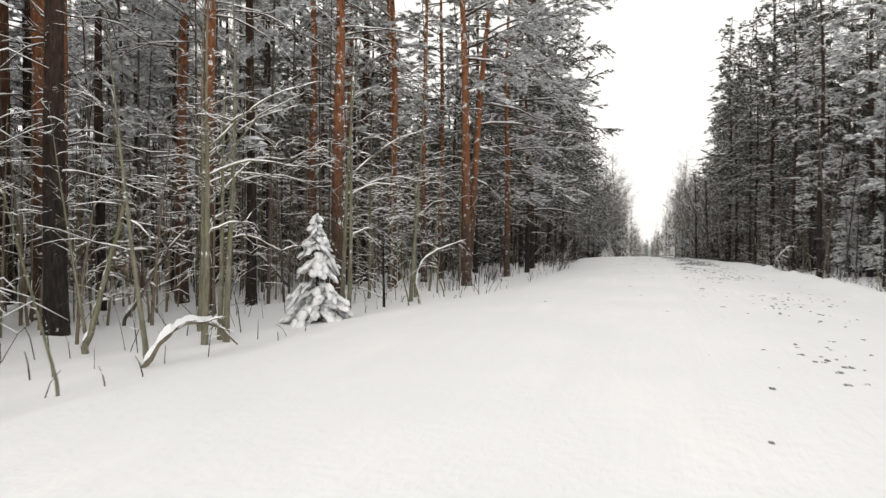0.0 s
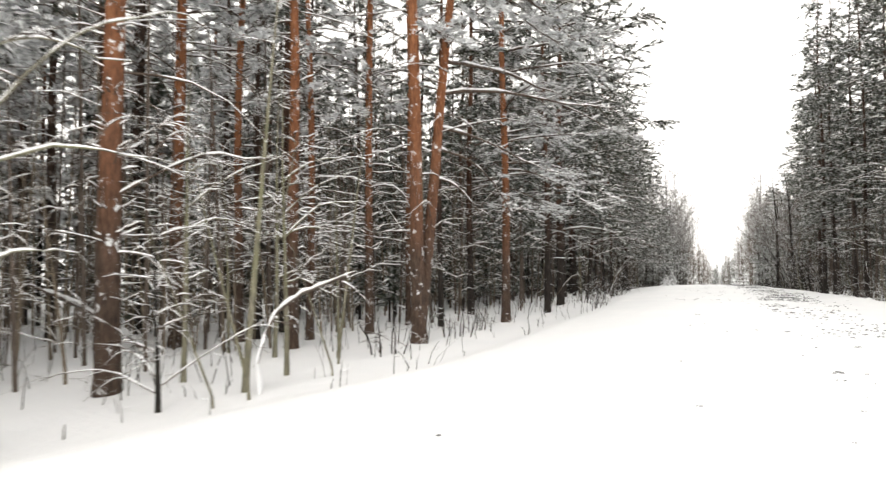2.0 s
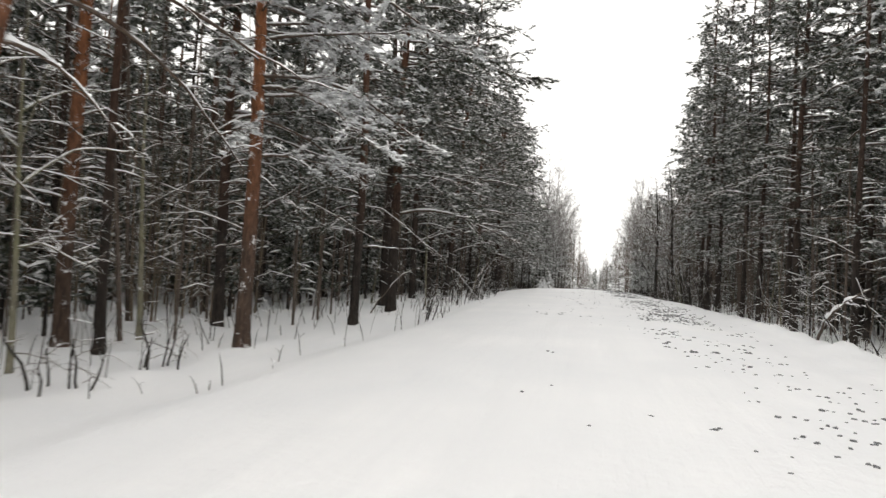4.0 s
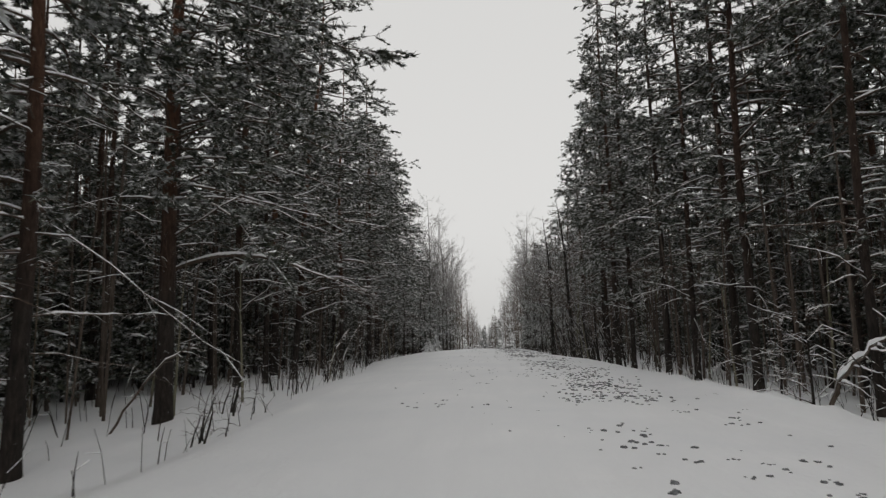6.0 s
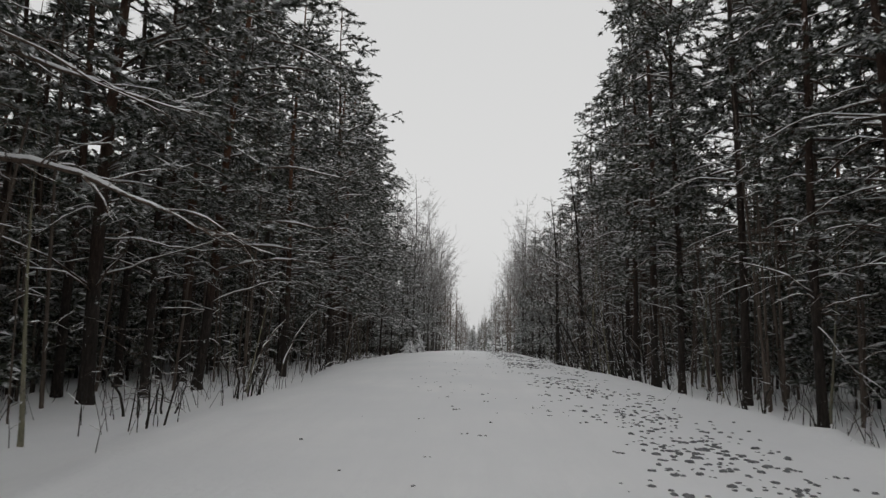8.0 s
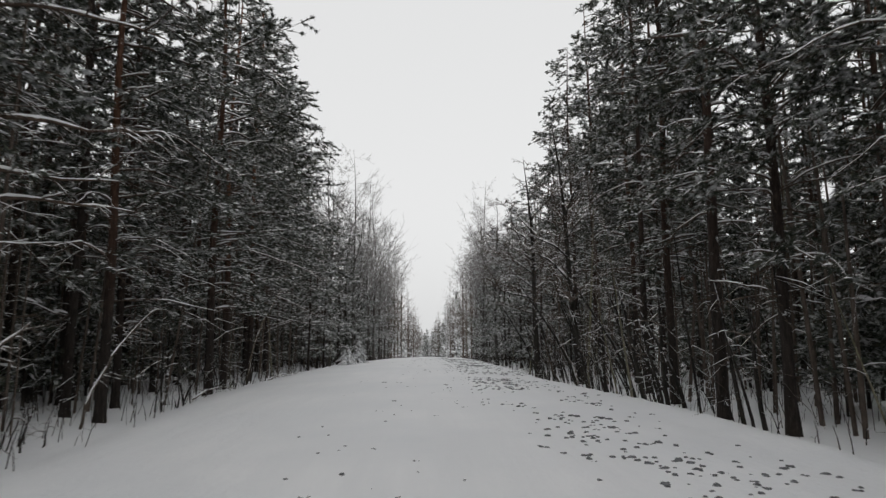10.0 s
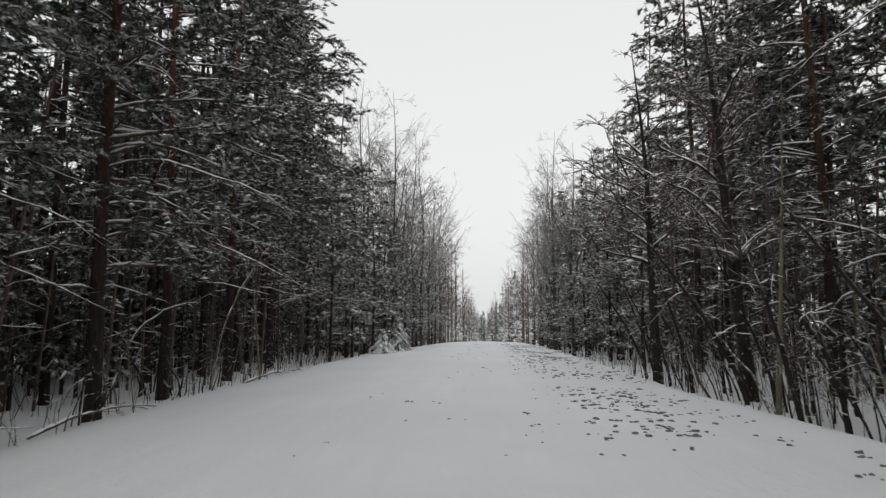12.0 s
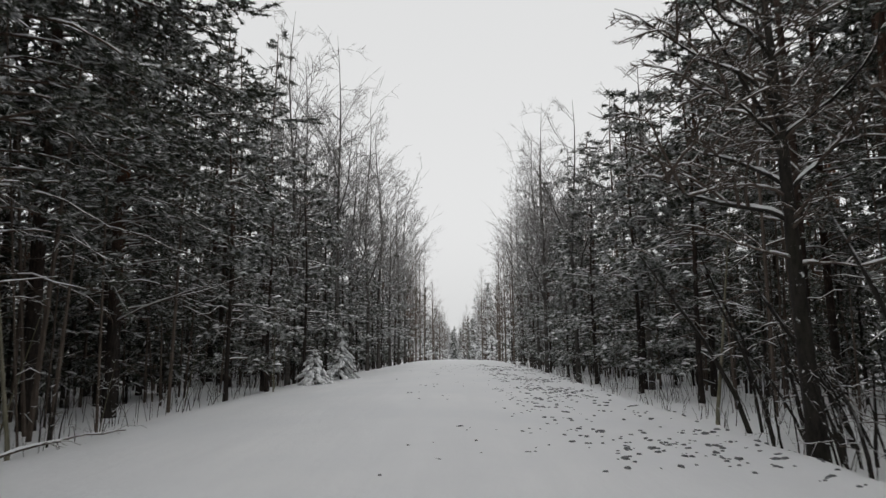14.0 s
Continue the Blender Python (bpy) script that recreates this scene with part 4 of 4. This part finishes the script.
            if free(x, y, 0.6):
                thicket(x, y, rng.uniform(3.0, 6.5), 22, (0.25, 0.5), 1.5)
        for _ in range(640):
            y = rng.uniform(-4, 108)
            pole(side * ((8.4 if side < 0 and y < 24 else 6.6) + 12.5 * rng.random()), y, rng.uniform(3.0, 11), rng.uniform(0.018, 0.05))
        for _ in range(520 if side < 0 else 0):
            pole(-(8.6 + 12 * rng.random()), rng.uniform(0, 36), rng.uniform(1.5, 6.0), rng.uniform(0.015, 0.035), withies, withies)
        for _ in range(220):
            y = 100 + 290 * rng.random() ** 1.2
            x = 0.6 + side * (6.4 - 3.6 * smooth(110, 250, y) + 16 * rng.random() ** 1.5)
            tree(x, y, rng.uniform(10, 15), rng.uniform(0.06, 0.12), 0.1, 52, 0.6)
        for _ in range(24):
            y = 111 + 190 * rng.random() ** 1.5
            far_birch(0.7 + side * (4.8 - 2.4 * smooth(110, 250, y) + 2.8 * rng.random() ** 1.5), y, rng.uniform(12.0, 16.0))
    for x, y, h in [(6.2, 196, 14.0), (7.6, 188, 17.0), (9.0, 205, 16.0), (5.2, 214, 11.0), (-5.4, 236, 12.0)]:
        thicket(x, y, h, 16, (0.5, 0.9), 1.6)
    for _ in range(70):
        tree(rng.uniform(-10, 10), rng.uniform(300, 345), rng.uniform(8, 15), 0.12, 0.0, 110, 0.8)
    e = tagged(new("distant_pine_wood"), "dense snowy pine wood reaching back from the road", "wood", kind="stuff")
    for n, s, m in (("trunks", trunks, M_PINE), ("poles", poles, M_TWIG), ("pale_poles", withies, M_WITHY), ("dusted_foliage", dusted, M_SNOWHAZE), ("birch_twigs", fine, M_TWIG), ("twigs", twigs, M_LIMB), ("foliage", needles, M_NEEDLE), ("snow_cover", load, M_LOAD)):
        tagged(part(n, s, m, e), kind="stuff")


deep_wood()


def undergrowth():
    rng = random.Random(33)
    stems, load = Soup(), Soup()
    for side in (-1, 1):
        for _ in range(3200):
            y = rng.uniform(-3, 110)
            edge = verge(side, y)
            d = edge + 9 * rng.random() ** 1.3
            x = side * d
            h = rng.uniform(0.15, 0.55) + min(d - edge, 2.5) * rng.uniform(0.0, 0.45)
            z0 = ground_z(x, y)
            lx, ly = rng.gauss(0, 0.3), rng.gauss(0, 0.3)
            r = rng.uniform(0.004, 0.011)
            if x < 0 and 26 <= y < 42 and rng.random() < 0.55:
                continue
            if x < 0 and y < 26:
                if rng.random() < (0.7 if d - edge < 1.2 else 0.35):
                    continue
                lx, ly, r, h = lx * 1.1, ly * 1.1, r * 1.05, h * rng.uniform(0.35, 0.9)
            pts = [Vector((x, y, z0 - 0.05)), Vector((x + lx * h * 0.4, y + ly * h * 0.4, z0 + h * 0.55)), Vector((x + lx * h, y + ly * h, z0 + h))]
            stems.tube(pts, [r, r * 0.8, r * 0.35], 3, False)
            if rng.random() < 0.5:
                a = rng.uniform(0, 6.28)
                p = pts[1]
                q = [p, p + Vector((math.cos(a) * h * 0.3, math.sin(a) * h * 0.3, h * rng.uniform(0, 0.3)))]
                stems.tube(q, [r * 0.5, r * 0.2], 3, False)
                load.ridge(q, [0.01, 0.01], [r * 0.6, r * 0.3])
    e = tagged(new("undergrowth"), "thin dark undergrowth stems poking out of the snow", "undergrowth", kind="stuff")
    tagged(part("stems", stems, M_DARK, e), kind="stuff")
    tagged(part("snow_cover", load, M_LOAD, e), kind="stuff")


undergrowth()


# ---- single things on the verges ----
def snow_bent(name, label, start, mid, end, thick, cover, mat, twigs=9):
    """A thin stem bent or leaning in a bow, with snow on its back."""
    rng = random.Random(len(name) + int(start[1] * 10))
    stem, twig, load = Soup(), Soup(), Soup()
    a, m, c = (Vector((p[0], p[1], ground_z(p[0], p[1]) + p[2])) for p in (start, mid, end))
    pts = []
    for k in range(12):
        u = k / 11
        p = a * (1 - u) ** 2 + (m * 2 - (a + c) / 2) * 2 * u * (1 - u) + c * u * u
        pts.append(p + Vector((rng.gauss(0, 0.02), rng.gauss(0, 0.02), rng.gauss(0, 0.01))))
    r = [thick * (1 - 0.6 * k / 11) for k in range(12)]
    stem.tube(pts, r, 7)
    if cover > 0:
        snow_on(load, rng, pts, [v * 1.9 for v in r], cover, 0.02 if cover > 0.1 else 0.1)
    for _ in range(twigs):
        p, d = along(pts, rng.uniform(0.35, 1.0))
        dead_branch(twig, load, rng, p, math.atan2(d.y, d.x) + rng.choice((-1, 1)) * rng.uniform(0.3, 1.0), rng.uniform(0.25, 0.7), thick * 0.35, max(cover * 0.4, 0.01), 2, 0.8)
    e = tagged(new(name), label, "tree")
    e.location = a
    for pname, soup, material_used, smooth_on in (("stem", stem, mat, True), ("branchwork", twig, M_TWIG, False), ("snow_cover", load, M_LOAD, False)):
        soup.v = [p - a for p in soup.v]
        ob = part(pname, soup, material_used, e, smooth=smooth_on)
        if pname != "stem":
            tagged(ob, kind="stuff")
    return e


snow_bent("bent_sapling", "thin sapling bowed to the ground under thick snow", (-5.95, 5.9, -0.05), (-5.6, 6.4, 0.5), (-5.85, 7.7, 0.05), 0.03, 0.12, M_WITHY, 4)
snow_bent("leaning_sapling", "thin sapling leaning over with snow along its stem", (-9.4, 9.0, -0.1), (-8.75, 9.1, 0.95), (-8.0, 9.2, 1.8), 0.035, 0.09, M_TWIG, 6)
snow_bent("leaning_sapling", "thin sapling leaning over with snow along its stem", (-7.5, 6.5, -0.1), (-7.2, 6.5, 0.95), (-6.85, 6.55, 2.1), 0.05, 0.1, M_ASPEN, 4)
snow_bent("bent_sapling", "thin bare stem bowed sideways under a ridge of snow", (-9.8, 8.8, -0.1), (-9.5, 8.8, 1.1), (-8.6, 8.9, 1.35), 0.03, 0.1, M_TWIG, 5)
snow_bent("leaning_sapling", "crooked sapling hung with a thick ridge of snow", (-5.35, 14.4, -0.1), (-5.53, 14.90, 0.95), (-4.40, 15.20, 1.50), 0.03, 0.08, M_TWIG, 5)
snow_bent("leaning_sapling", "low sapling leaning through the wood under snow", (-11.1, 17.6, -0.1), (-11.05, 16.00, 0.97), (-11.30, 15.00, 1.43), 0.04, 0.09, M_TWIG, 5)
snow_bent("bent_sapling", "broken bare stem hung with thick lumps of snow", (6.15, 34.6, -0.1), (6.35, 34.1, 0.85), (7.0, 33.5, 1.6), 0.045, 0.14, M_TWIG)
snow_bent("leaning_dead_stem", "grey dead stem leaning along the verge", (4.95, 58.2, -0.1), (4.95, 59.8, 0.95), (4.85, 61.6, 1.85), 0.03, 0.0, M_TWIG, 3)
snow_bent("leaning_sapling", "forked grey sapling leaning at the edge of the wood", (5.05, 61.4, -0.1), (4.55, 61.5, 1.2), (4.75, 61.6, 2.6), 0.03, 0.0, M_TWIG)
snow_bent("leaning_sapling", "pale sapling leaning out of the wood with snow on its twigs", (-6.58, 62.4, -0.1), (-6.3, 62.7, 1.85), (-5.5, 63.4, 3.5), 0.036, 0.025, M_WITHY, 6)
snow_bent("leaning_sapling", "dark crooked sapling bent under lines of snow", (-7.5, 59.8, -0.1), (-7.15, 60.2, 1.55), (-6.1, 60.7, 2.0), 0.026, 0.03, M_TWIG, 3)
snow_bent("leaning_sapling", "bare stem leaning towards the road with a snowy tip", (-5.8, 46.2, -0.1), (-5.55, 46.6, 1.05), (-5.1, 47.1, 1.85), 0.035, 0.02, M_TWIG)
snow_bent("leaning_sapling", "bare stem leaning towards the road with a snowy tip", (-6.3, 50.6, -0.1), (-6.0, 51.0, 1.2), (-5.4, 51.6, 2.2), 0.03, 0.02, M_TWIG)
snow_bent("leaning_dead_stem", "crooked snowy branch sticking out of the verge", (-6.4, 33.5, -0.1), (-5.56, 33.4, 1.05), (-4.79, 33.4, 1.5), 0.022, 0.025, M_TWIG, 4)
snow_bent("fallen_branch", "thin dark fallen branch lying on the snow", (-5.9, 63.0, 0.02), (-5.8, 65.0, 0.12), (-5.6, 66.8, 0.02), 0.02, 0.01, M_TWIG)
snow_bent("fallen_branch", "thin dark fallen branch lying on the snow", (-6.0, 55.6, 0.02), (-5.9, 56.9, 0.15), (-5.7, 58.2, 0.02), 0.02, 0.01, M_TWIG)


def windscreen_drop_marks():
    """Flat dark pats along one side of the road, added to stand in for windscreen drops."""
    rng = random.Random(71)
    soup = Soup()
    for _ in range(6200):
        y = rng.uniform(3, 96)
        # Mostly on the right, to fit where the drops sit in the camera's view.
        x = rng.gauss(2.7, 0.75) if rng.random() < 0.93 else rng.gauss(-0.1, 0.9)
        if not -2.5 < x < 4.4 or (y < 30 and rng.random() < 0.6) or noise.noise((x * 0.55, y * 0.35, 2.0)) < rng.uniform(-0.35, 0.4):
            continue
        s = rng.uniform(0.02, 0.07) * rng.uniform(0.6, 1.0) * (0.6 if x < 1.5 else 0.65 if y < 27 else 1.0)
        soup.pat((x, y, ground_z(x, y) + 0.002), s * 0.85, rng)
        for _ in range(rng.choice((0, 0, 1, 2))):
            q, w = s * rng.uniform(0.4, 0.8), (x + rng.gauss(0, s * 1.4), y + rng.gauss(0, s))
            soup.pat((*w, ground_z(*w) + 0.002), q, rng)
    tagged(new("windscreen_drop_marks", soup.mesh("windscreen_drop_marks", M_DROPMARK, True)), "small dark marks on the road standing in for windscreen drops", "clods", kind="stuff")


windscreen_drop_marks()
